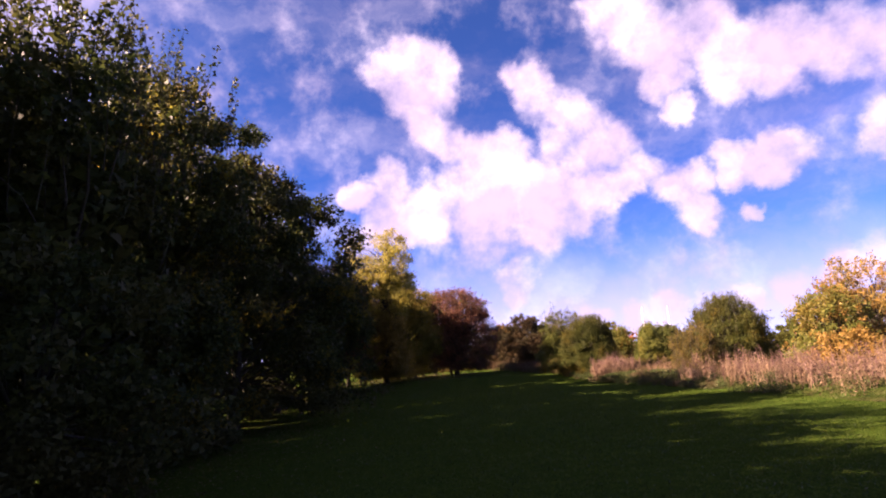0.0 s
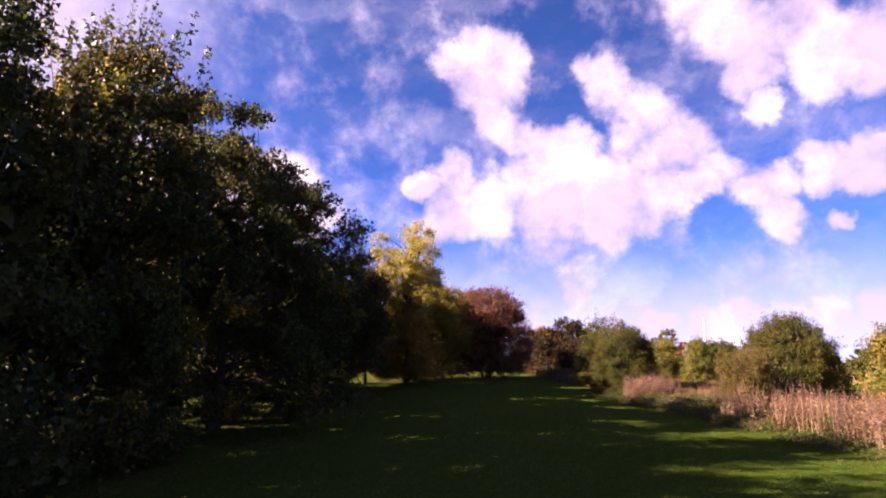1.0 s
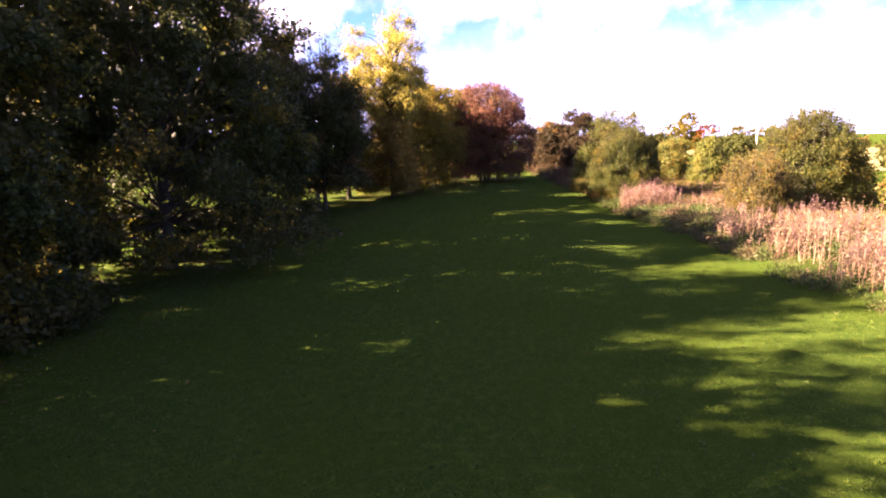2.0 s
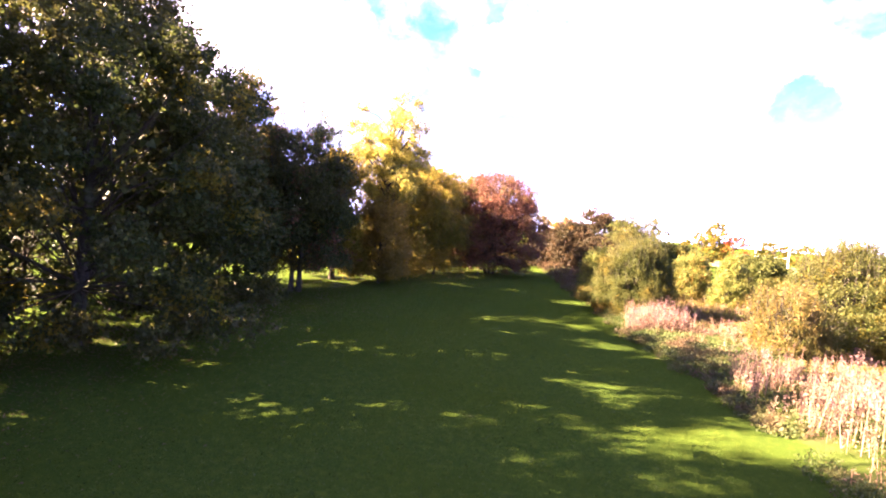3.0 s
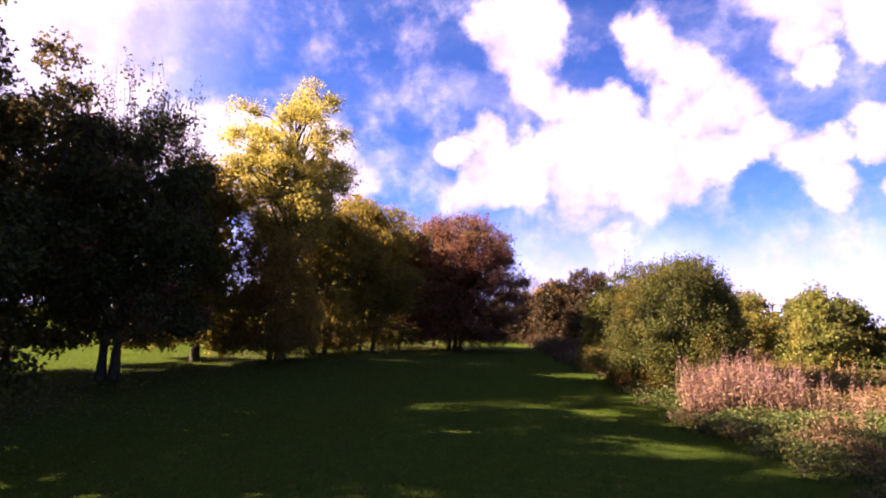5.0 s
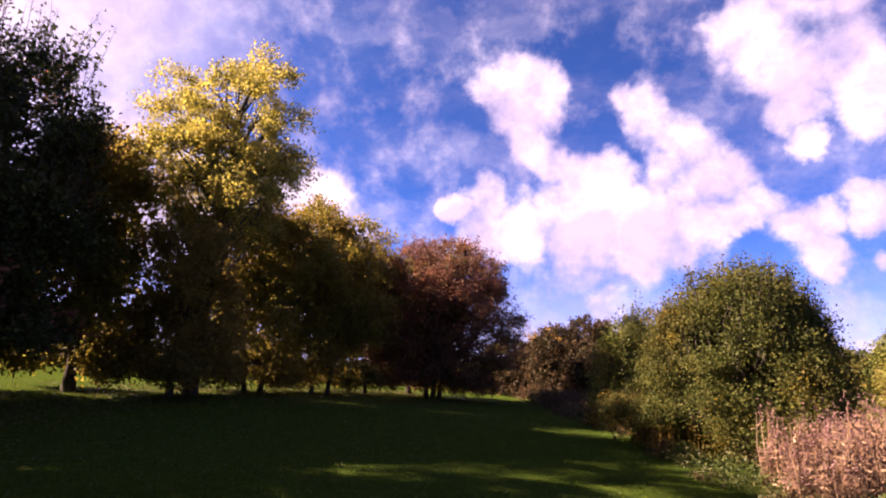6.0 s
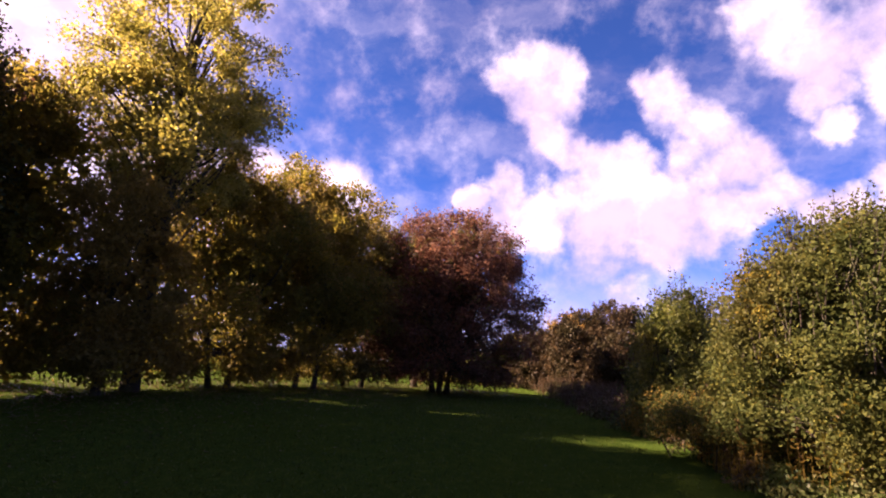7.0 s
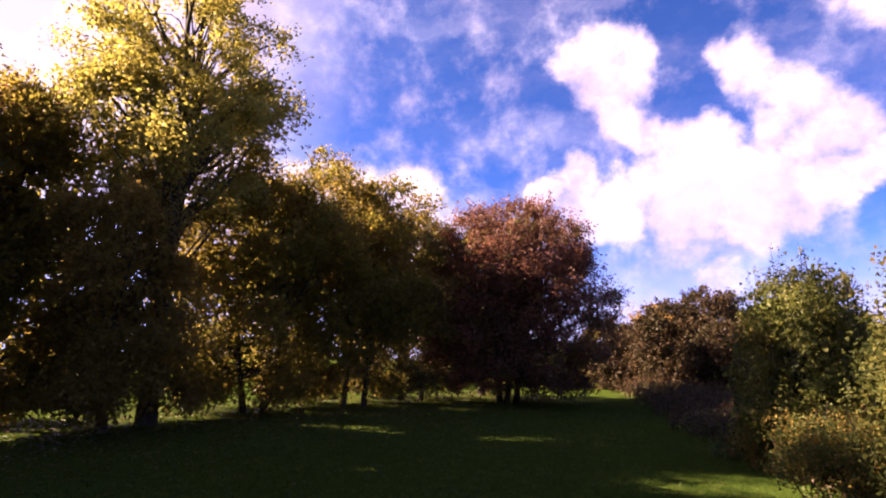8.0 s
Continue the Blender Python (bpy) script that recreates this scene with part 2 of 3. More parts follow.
SALLOW = leaf_material("olive_sallow_leaves", [(0.0, (0.025, 0.04, 0.01)), (0.55, (0.068, 0.08, 0.02)), (1.0, (0.155, 0.15, 0.03))], (0.09, 0.078, 0.02), 0.42, sheen=0.06)
LIME = leaf_material("yellow_green_leaves", [(0.0, (0.05, 0.07, 0.016)), (0.5, (0.12, 0.135, 0.025)), (1.0, (0.25, 0.23, 0.045))], (0.20, 0.13, 0.026), 0.42)
ORANGE = leaf_material("orange_brown_leaves", [(0.0, (0.13, 0.075, 0.02)), (0.5, (0.25, 0.14, 0.03)), (1.0, (0.36, 0.22, 0.045))], (0.16, 0.14, 0.035), 0.38)
SCARLET = leaf_material("scarlet_leaves", [(0.0, (0.3, 0.07, 0.015)), (1.0, (0.55, 0.17, 0.03))], (0.3, 0.1, 0.02), 0.4)
BRAMBLE = leaf_material("bramble_leaves", [(0.0, (0.025, 0.045, 0.012)), (0.6, (0.06, 0.085, 0.02)), (1.0, (0.13, 0.11, 0.03))], (0.11, 0.06, 0.035), 0.3, patch_scale=0.7, patch_amount=0.75)
STRAW = leaf_material("dry_stalks", [(0.0, (0.10, 0.055, 0.032)), (0.5, (0.21, 0.13, 0.078)), (1.0, (0.36, 0.26, 0.175))], (0.13, 0.08, 0.042), 0.3, 0.8, 0.8, 0.7)
FLUFF = leaf_material("pink_seed_fluff", [(0.0, (0.085, 0.043, 0.04)), (0.6, (0.175, 0.098, 0.09)), (1.0, (0.33, 0.215, 0.19))], (0.11, 0.06, 0.048), 0.35, 0.9, 0.5, 0.6)
LITTER = leaf_material("fallen_leaves", [(0.0, (0.032, 0.02, 0.009)), (0.6, (0.08, 0.045, 0.018)), (1.0, (0.17, 0.105, 0.035))], (0.055, 0.028, 0.012), 0.1)
BLADES = leaf_material("grass_blades", [(0.0, (0.02, 0.036, 0.004)), (0.6, (0.048, 0.075, 0.008)), (1.0, (0.11, 0.14, 0.012))], (0.08, 0.1, 0.01), 0.3, patch_scale=0.25)
# brown thorn leaves with the end hedge's shade put into the colour
SHADED_BROWN = leaf_material("shaded_brown_leaves", [(0.0, (0.02, 0.016, 0.008)), (0.6, (0.05, 0.034, 0.016)), (1.0, (0.12, 0.07, 0.03))], (0.035, 0.034, 0.013), 0.3, sheen=0.06)
BARK = bark_material("grey_brown_bark", (0.014, 0.011, 0.008), (0.055, 0.045, 0.033))
PALE_BARK = bark_material("pale_twigs", (0.10, 0.075, 0.06), (0.24, 0.19, 0.16))


def grass_material():
    m, tree, bsdf, _ = material("mown_grass")
    fine = noise_of(tree, 38.0, 5.0, 0.7)
    tuft = noise_of(tree, 5.0, 4.0)
    broad = noise_of(tree, 0.22, 4.0)
    colour = ramp(tree, fine, [(0.25, (0.008, 0.018, 0.004)), (0.5, (0.028, 0.052, 0.008)), (0.75, (0.08, 0.112, 0.014))])
    colour = blend(tree, colour, (0.075, 0.095, 0.014), ramp(tree, tuft, [(0.5, (0, 0, 0)), (0.75, (0.55, 0.55, 0.55))]))
    colour = blend(tree, colour, (0.035, 0.055, 0.006), ramp(tree, broad, [(0.42, (0, 0, 0)), (0.65, (0.6, 0.6, 0.6))]))
    tree.links.new(colour, bsdf.inputs["Base Color"])
    bsdf.inputs["Roughness"].default_value = 0.85
    bsdf.inputs["Specular IOR Level"].default_value = 0.0
    bump(tree, bsdf, fine, 0.8, 0.05)
    return m


def earth_material():
    m, tree, bsdf, _ = material("rough_verge_soil")
    fine = noise_of(tree, 22.0, 6.0, 0.7)
    broad = noise_of(tree, 0.8, 4.0)
    colour = ramp(tree, fine, [(0.3, (0.02, 0.022, 0.008)), (0.7, (0.075, 0.06, 0.028))])
    colour = blend(tree, colour, (0.035, 0.055, 0.01), ramp(tree, broad, [(0.28, (0, 0, 0)), (0.5, (0.92, 0.92, 0.92))]))
    tree.links.new(colour, bsdf.inputs["Base Color"])
    bsdf.inputs["Roughness"].default_value = 0.95
    bsdf.inputs["Specular IOR Level"].default_value = 0.0
    bump(tree, bsdf, fine, 0.9, 0.06)
    return m


def paint_material(name, colour, rough=0.5):
    m, tree, bsdf, _ = material(name)
    stain = ramp(tree, noise_of(tree, 3.0, 5.0), [(0.3, tuple(c * 0.75 for c in colour)), (0.65, colour)])
    tree.links.new(stain, bsdf.inputs["Base Color"])
    bsdf.inputs["Roughness"].default_value = rough
    return m


GRASS, EARTH = grass_material(), earth_material()


def pasture_material():
    m, tree, bsdf, _ = material("dry_pasture")
    fine = noise_of(tree, 3.0, 6.0, 0.7)
    broad = noise_of(tree, 0.06, 4.0)
    colour = ramp(tree, fine, [(0.3, (0.12, 0.10, 0.045)), (0.7, (0.27, 0.22, 0.11))])
    colour = blend(tree, colour, (0.11, 0.13, 0.035), ramp(tree, broad, [(0.4, (0, 0, 0)), (0.62, (0.7, 0.7, 0.7))]))
    tree.links.new(colour, bsdf.inputs["Base Color"])
    bsdf.inputs["Roughness"].default_value = 0.95
    bsdf.inputs["Specular IOR Level"].default_value = 0.0
    bump(tree, bsdf, fine, 0.6, 0.1)
    return m


PASTURE = pasture_material()
WHITE_PAINT = paint_material("white_paint", (0.8, 0.79, 0.77))

# ---- mesh helpers ----
rng = np.random.default_rng(7)


def mesh_object(name, verts, faces, mat, parent=None, smooth=False):
    me = bpy.data.meshes.new(name)
    verts = np.asarray(verts, np.float32)
    faces = np.asarray(faces, np.int32)
    k = faces.shape[1]
    me.vertices.add(len(verts))
    me.vertices.foreach_set("co", verts.ravel())
    me.loops.add(faces.size)
    me.loops.foreach_set("vertex_index", faces.ravel())
    me.polygons.add(len(faces))
    me.polygons.foreach_set("loop_start", np.arange(0, faces.size, k, dtype=np.int32))
    me.polygons.foreach_set("loop_total", np.full(len(faces), k, np.int32))
    if smooth:
        me.polygons.foreach_set("use_smooth", np.ones(len(faces), bool))
    me.update(calc_edges=True)
    me.materials.append(mat)
    ob = new(name, me)
    if parent is not None:
        ob.parent = parent
    return ob


def part(name, geometry, mat, parent, label="", smooth=False):
    ob = mesh_object(name, *geometry, mat, parent, smooth)
    return tagged(ob, label) if label else ob


def joined(pieces):
    verts, faces, n = [], [], 0
    for v, f in pieces:
        verts.append(v)
        faces.append(np.asarray(f) + n)
        n += len(v)
    return np.concatenate(verts), np.concatenate(faces)


def tube(points, radii, sides=6):
    """A tapered, bent tube along points."""
    pts = np.asarray(points, float)
    n = len(pts)
    way = np.gradient(pts, axis=0)
    way /= np.linalg.norm(way, axis=1, keepdims=True) + 1e-9
    helper = np.where(np.abs(way[:, 2:3]) > 0.9, [[1.0, 0, 0]], [[0, 0, 1.0]])
    a = np.cross(way, helper)
    a /= np.linalg.norm(a, axis=1, keepdims=True) + 1e-9
    b = np.cross(way, a)
    ang = np.arange(sides) * 2 * np.pi / sides
    ring = a[:, None] * np.cos(ang)[None, :, None] + b[:, None] * np.sin(ang)[None, :, None]
    verts = (pts[:, None] + ring * np.asarray(radii, float)[:, None, None]).reshape(-1, 3)
    i, j = np.meshgrid(np.arange(n - 1), np.arange(sides), indexing="ij")
    k = (j + 1) % sides
    faces = np.stack([i * sides + j, i * sides + k, (i + 1) * sides + k, (i + 1) * sides + j], -1).reshape(-1, 4)
    return verts, faces


def bent_line(a, b, bend, steps=5, sag=0.0):
    a, b = np.asarray(a, float), np.asarray(b, float)
    s = np.linspace(0, 1, steps)[:, None]
    pts = a + (b - a) * s
    kick = rng.normal(0, bend * np.linalg.norm(b - a), 3)
    pts += kick * np.sin(np.pi * s)
    pts[:, 2] += sag * np.sin(np.pi * s[:, 0])
    return pts


def leaf_geometry(centres, size, upright=0.0, narrow=0.62):
    """Pointed blades, one for each centre, turned at random; upright leans them to the vertical."""
    n = len(centres)
    axis = rng.normal(size=(n, 3))
    axis[:, 2] = axis[:, 2] * (1 - upright) + upright * np.abs(rng.normal(1.2, 0.5, n)) - 0.25 * (1 - upright)
    axis /= np.linalg.norm(axis, axis=1, keepdims=True) + 1e-9
    side = np.cross(axis, rng.normal(size=(n, 3)))
    side /= np.linalg.norm(side, axis=1, keepdims=True) + 1e-9
    fold = np.cross(axis, side)
    length = size * rng.uniform(0.6, 1.35, (n, 1))
    width = length * narrow * rng.uniform(0.75, 1.2, (n, 1))
    base, tip = centres - axis * length * 0.5, centres + axis * length * 0.5
    near = base + axis * length * 0.28
    verts = np.stack([near - side * width * 0.55, near + side * width * 0.5 + fold * width * 0.3, tip], 1).reshape(-1, 3)
    faces = np.arange(3 * n).reshape(-1, 3)
    return verts, faces


def lumpy(ways, seed, amount):
    """A factor near 1 for each direction, so that no crown is a plain egg."""
    r = np.random.default_rng(seed)
    f = np.ones(len(ways))
    for scale in (1.6, 3.1, 5.3):
        k = r.normal(size=(4, 3)) * scale
        f += amount / scale * np.sin(ways @ k.T + r.uniform(0, 6.3, 4)).sum(1) * 0.55
    return f


def ground_height(x, y):
    """The field dips a little towards the tree row, then rises half a metre towards its far end."""
    x, y = np.asarray(x, float), np.asarray(y, float)

    def ease(v):
        v = np.clip(v, 0, 1)
        return v * v * (3 - 2 * v)
    left = 0.5 * ease((y - 36.5) / 9.5)
    left = left - 0.75 * ease((3 - x) / 13) * (1 - ease((y - 27) / 15))
    near = np.exp(-((x / 120) ** 2 + ((y - 40) / 160) ** 2))
    return (left + 0.05 * np.sin(x * 0.23 + 1) * np.sin(y * 0.19)) * near


def sprays(centres, per, clump, heart):
    """Leaves set along short drooping sprays, a handful of sprays round each clump's centre."""
    m = 16
    count = max(2, per // m)
    n = len(centres)
    off = rng.normal(size=(n, count, 3))
    off *= (rng.random((n, count)) ** 0.42 / np.linalg.norm(off, axis=2))[:, :, None]
    off *= clump * rng.uniform(0.6, 1.2, (n, 1, 1)) * np.array([1.0, 1.0, 0.7])
    start = (centres[:, None] + off).reshape(-1, 3)
    way = start - heart
    way /= np.linalg.norm(way, axis=1, keepdims=True) + 1e-6
    way = way * 0.8 + rng.normal(0, 0.6, way.shape)
    way[:, 2] -= 0.15
    way /= np.linalg.norm(way, axis=1, keepdims=True) + 1e-6
    long = rng.uniform(0.25, 0.6, (len(start), 1, 1)) * min(1.0, clump / 0.6)
    s = rng.uniform(-0.3, 1, (len(start), m, 1))
    leaf_at = start[:, None] + way[:, None] * s * long
    leaf_at[:, :, 2] -= 0.12 * s[:, :, 0] ** 2 * long[:, :, 0]
    leaf_at += rng.normal(0, 0.085, leaf_at.shape) * min(1.0, clump / 0.6)
    return leaf_at.reshape(-1, 3)


def tree(name, label, category, x, y, height, crown, leaves, mat, bark=BARK, stems=1, trunk=0.16, leaf=0.21, clump=0.8, lump=0.22,
         seed=1, shoots=0, shoot_len=1.2, group="", bare=0.0, shoot_leaves=26, splay=0.4, lean=(0, 0), fork=0.3, limbs=14, hollow=0.32, extra=None, per_clump=230, skirt=0, clear=0.0, straight=False, narrowing=0.18, inner=0):
    """A tree or bush. crown: (dx, dy, bottom, top, rx, ry) of its leafy body; stems rise from the ground, fork, and carry limbs to the
    leaf clumps; shoots are upright twigs that break the outline."""
    global rng
    rng = np.random.default_rng(seed)
    z0 = float(ground_height(x, y))
    thing = new(name)
    thing.location = (x, y, z0)
    tagged(thing, label, category, group)
    dx, dy, low, top, rx, ry = crown
    top -= clump * 0.5
    cz, rz = (low + top) / 2, (top - low) / 2
    # clump centres, most of them near the outside
    k = max(14, int(leaves / per_clump))
    way = rng.normal(size=(k, 3))
    way /= np.linalg.norm(way, axis=1, keepdims=True)
    reach = rng.uniform(hollow, 1.0, k) ** 0.45 * lumpy(way, seed, lump) * 0.98
    flat = np.hypot(way[:, 0], way[:, 1]) + 1e-6
    square = np.where(way[:, 2] < 0, 3.2, 2.1)
    way[:, :2] *= ((1 - np.abs(way[:, 2]) ** square) ** (1 / square) / flat)[:, None]
    taper = 1.0 - narrowing * np.clip(way[:, 2], -1, 1)
    body = np.stack([way[:, 0] * rx * taper * reach + dx, way[:, 1] * ry * taper * reach + dy, cz + way[:, 2] * rz * np.minimum(reach, 1.04)], 1)
    body[:, 2] = np.maximum(body[:, 2], max(low, 0) * 0.6 + rng.uniform(0.35, 1.0, k))
    if skirt:
        a = rng.uniform(0, 2 * np.pi, skirt)
        r = rng.uniform(0.45, 0.98, skirt)
        low_ring = np.stack([np.cos(a) * rx * r + dx, np.sin(a) * ry * r + dy, rng.uniform(max(0.55, clear + 0.1), max(1.5, clear + 0.9), skirt)], 1)
        body = np.concatenate([body, low_ring])
        k += skirt
    # stems
    tips = []
    for s in range(stems):
        a = 2 * np.pi * s / max(stems, 1) + rng.uniform(0, 1)
        spread = 0.0 if stems == 1 else rng.uniform(0.4, 1.0) * splay * min(rx, 1.5)
        foot = np.array([math.cos(a) * spread, math.sin(a) * spread, -0.15])
        head = np.array([dx * 0.8 + lean[0] + math.cos(a) * rx * 0.28 * (stems > 1), dy * 0.8 + lean[1] + math.sin(a) * ry * 0.28 * (stems > 1), low + (top - low) * rng.uniform(0.72, 0.86)])
        pts = bent_line(foot, head, 0.035, 9)
        if splay < 0.1 or straight:
            rise = np.clip((np.linspace(0, 1, 9) - 0.3) / 0.7, 0, 1)[:, None]
            pts[:, :2] = foot[:2] + (pts[:, :2] - foot[:2]) * rise ** 0.7
        r = trunk * (1.0 if stems == 1 else 0.62) * np.linspace(1.0, 0.12, 9) ** 0.8
        r[0] *= 1.45
        tips.append(pts)
        part("trunk" if stems == 1 else "stem", tube(pts, r, 9), bark, thing, smooth=True)
    order = np.argsort(rng.random(k))
    twigs = []
    for n, c in enumerate(order):
        pts = tips[n % len(tips)]
        goal = body[c]
        # leave the stem below the clump
        at = np.clip((goal[2] - low * 0.5) / (top - low + 1e-6) * 0.75 + rng.uniform(-0.12, 0.05), fork * 0.6, 0.92) * (len(pts) - 1)
        i = int(at)
        start = pts[i] + (pts[min(i + 1, len(pts) - 1)] - pts[i]) * (at - i)
        line = bent_line(start, goal, 0.07, 6, sag=0.1 * np.linalg.norm(goal - start) * rng.uniform(-0.3, 1))
        r0 = trunk * (0.36 if n < limbs else 0.16) * rng.uniform(0.7, 1.1)
        shape = tube(line, np.linspace(r0, 0.008, 6), 5 if n < limbs else 4)
        if n < limbs:
            part("limb", shape, bark, thing, smooth=True)
        else:
            twigs.append(shape)
    # leaves
    keep = body[rng.random(k) >= bare]
    per = max(8, int(leaves / max(len(keep), 1)))
    cloud = sprays(keep, per, clump, np.array([dx, dy, cz]))
    if shoots:
        w = rng.normal(size=(shoots, 3))
        w[:, 2] = np.abs(w[:, 2]) * 1.1
        w /= np.linalg.norm(w, axis=1, keepdims=True)
        q = lumpy(w, seed, lump)[:, None]
        foot = np.stack([w[:, 0] * rx + dx, w[:, 1] * ry + dy, cz + w[:, 2] * rz], 1)
        foot = np.array([dx, dy, cz]) + (foot - np.array([dx, dy, cz])) * q * 0.92
        more = []
        for p in foot:
            up = np.array([rng.normal(0, 0.16), rng.normal(0, 0.16), 1.0]) + 0.25 * (p - np.array([dx, dy, cz])) / max(rx, rz)
            tip = p + up * shoot_len * rng.uniform(0.5, 1.2)
            twigs.append(tube(bent_line(p - up * 0.5, tip, 0.03, 4), np.linspace(0.016, 0.004, 4), 4))
            m = shoot_leaves
            s = rng.uniform(0, 1, (m, 1))
            more.append(p + (tip - p) * s + rng.normal(0, 0.07, (m, 3)))
        cloud = np.concatenate([cloud] + more)
    cloud[:, 2] = np.maximum(cloud[:, 2], rng.uniform(0.03, 0.4, len(cloud)))
    if clear:
        ragged = clear + 0.28 * np.sin(cloud[:, 0] * 2.3 + seed) * np.sin(cloud[:, 1] * 2.9) + rng.normal(0, 0.1, len(cloud))
        cloud = cloud[cloud[:, 2] > ragged]
    if twigs:
        tagged(part("branchwork", joined(twigs), bark, thing), kind="stuff")
    tagged(part("crown", leaf_geometry(cloud, leaf), mat, thing), kind="stuff")
    if inner:
        # oversized leaves added inside the crown to block light and darken it
        w = rng.normal(size=(inner, 3))
        w *= (rng.uniform(0.15, 0.74, inner) / np.linalg.norm(w, axis=1))[:, None]
        heart = np.stack([dx + w[:, 0] * rx, dy + w[:, 1] * ry, cz + w[:, 2] * rz], 1)
        heart = heart[heart[:, 2] > max(clear, 0.3) + 0.6]
        tagged(part("shade_core", leaf_geometry(heart, leaf * 2.3), mat, thing), kind="stuff")
    if extra:
        other, share = extra
        pick = keep[rng.random(len(keep)) < share]
        more = sprays(pick, per // 2, clump * 1.1, np.array([dx, dy, cz]))
        more = more[more[:, 2] > max(clear, 0.05)]
        tagged(part("crown", leaf_geometry(more, leaf), other, thing), kind="stuff")
    return thing


# ---- ground ----


def grid_sheet(xs, ys, z_of):
    X, Y = np.meshgrid(xs, ys)
    verts = np.stack([X.ravel(), Y.ravel(), z_of(X, Y).ravel()], 1)
    w = len(xs)
    i, j = np.meshgrid(np.arange(len(ys) - 1), np.arange(w - 1), indexing="ij")
    a = (i * w + j).ravel()
    return verts, np.stack([a, a + 1, a + w + 1, a + w], 1)


xs = np.concatenate([[-3000, -1200, -500, -200, -100, -60], np.arange(-40, 41, 1.0), [60, 100, 200, 500, 1200, 3000]])
ys = np.concatenate([[-3000, -1200, -500, -200, -80, -40], np.arange(-20, 111, 1.0), [140, 200, 300, 500, 1200, 3000]])
ground = mesh_object("ground", *grid_sheet(xs, ys, ground_height), GRASS, smooth=True)
tagged(ground, "mown green grass field with long tree shadows", "grass", kind="structure")


def border_x(y):
    """Where the mown grass ends at the rough verge."""
    y = np.asarray(y, float)
    return np.interp(y, [0, 14, 20, 25, 30, 36, 42, 46, 50, 54, 60, 66, 74], [17, 13.8, 12.4, 12.2, 11.3, 10.0, 8.9, 8.1, 7.5, 6.9, 6.3, 5.4, 4.2]) + 0.22 * np.sin(y * 1.3) + 0.12 * np.sin(y * 3.1)


def verge_sheet():
    ys = np.arange(-10, 76, 0.5)
    us = np.concatenate([np.linspace(0, 3, 13), [4, 6, 9, 13, 18, 26]])
    Y, U = np.meshgrid(ys, us, indexing="ij")
    X = border_x(Y) + U
    Z = ground_height(X, Y) - 0.03 + 0.28 * np.clip(U / 1.6, 0, 1) + 0.08 * np.sin(X * 1.7) * np.sin(Y * 1.1) * np.clip(U, 0, 1)
    Z = np.where(U > 20, -0.05, Z)
    verts = np.stack([X.ravel(), Y.ravel(), Z.ravel()], 1)
    w = len(us)
    i, j = np.meshgrid(np.arange(len(ys) - 1), np.arange(w - 1), indexing="ij")
    a = (i * w + j).ravel()
    return verts, np.stack([a, a + 1, a + w + 1, a + w], 1)


verge = mesh_object("verge", *verge_sheet(), EARTH, smooth=True)
tagged(verge, "rough low bank of soil under weeds and brambles", "verge", kind="structure")



def pasture_sheet():
    us, vs = np.linspace(0, 1, 25), np.linspace(0, 1, 25)
    U, V = np.meshgrid(us, vs)
    X, Y = 34 + U * 150 + 10 * np.sin(V * 5), 66 + V * 120 - U * 20
    verts = np.stack([X.ravel(), Y.ravel(), (ground_height(X, Y) + 0.09).ravel()], 1)
    i, j = np.meshgrid(np.arange(24), np.arange(24), indexing="ij")
    a = (i * 25 + j).ravel()
    return verts, np.stack([a, a + 1, a + 26, a + 25], 1)


pasture = mesh_object("pasture", *pasture_sheet(), PASTURE, smooth=True)
tagged(pasture, "pale tan dry pasture beyond the verge", "field", kind="structure")

# ---- tree row on the sunny side ----
ROW = "trees of the row"
# crown: dx, dy, bottom, top, rx, ry
tree("poplar_tree", "tall dark green poplar with upright twigs, in the tree row", "tree", -11.3, 4.6, 12, (0, 0, -0.7, 12.3, 3.2, 3.8), 40000, DARK_GREEN, seed=46, group=ROW, trunk=0.2, leaf=0.26, clump=0.9, clear=0.2, inner=4000, skirt=22)
tree("poplar_tree", "tall dark green poplar with upright twigs, in the tree row", "tree", -10.0, 12.4, 13, (0, 0, -0.7, 12.9, 3.3, 3.4), 48000, DARK_GREEN, seed=11, shoots=120, shoot_len=1.7, shoot_leaves=36, group=ROW, trunk=0.2, leaf=0.18, skirt=22, clear=0.3, inner=5200, per_clump=600, clump=0.9)
tree("poplar_tree", "tall dark green poplar with upright twigs, in the tree row", "tree", -10.2, 18.0, 14, (0, 0, -0.7, 13.0, 3.0, 3.2), 62000, DARK_GREEN, seed=12, shoots=150, shoot_len=1.8, shoot_leaves=40, group=ROW, trunk=0.2, leaf=0.18, extra=(OLIVE, 0.4), skirt=22, clear=0.4, inner=2600, per_clump=600, clump=0.9)
tree("ash_tree", "broad dense dark green tree with low boughs, in the tree row", "tree", -10.4, 26.6, 15, (0.3, 0, -0.5, 16.0, 5.4, 4.6), 100000, DARK_GREEN, seed=13, group=ROW, trunk=0.26, leaf=0.18, extra=(OLIVE, 0.3), skirt=16, clear=0.80, per_clump=820, clump=0.95, lump=0.18, inner=1400)
tree("ash_tree", "dark green tree with a sloping crown, in the tree row", "tree", -10.2, 32.6, 11, (0.2, 0, -0.5, 11.6, 3.5, 3.6), 60000, DARK_GREEN, seed=14, group=ROW, leaf=0.18, skirt=12, clear=0.75, per_clump=700, clump=0.95, inner=2400)
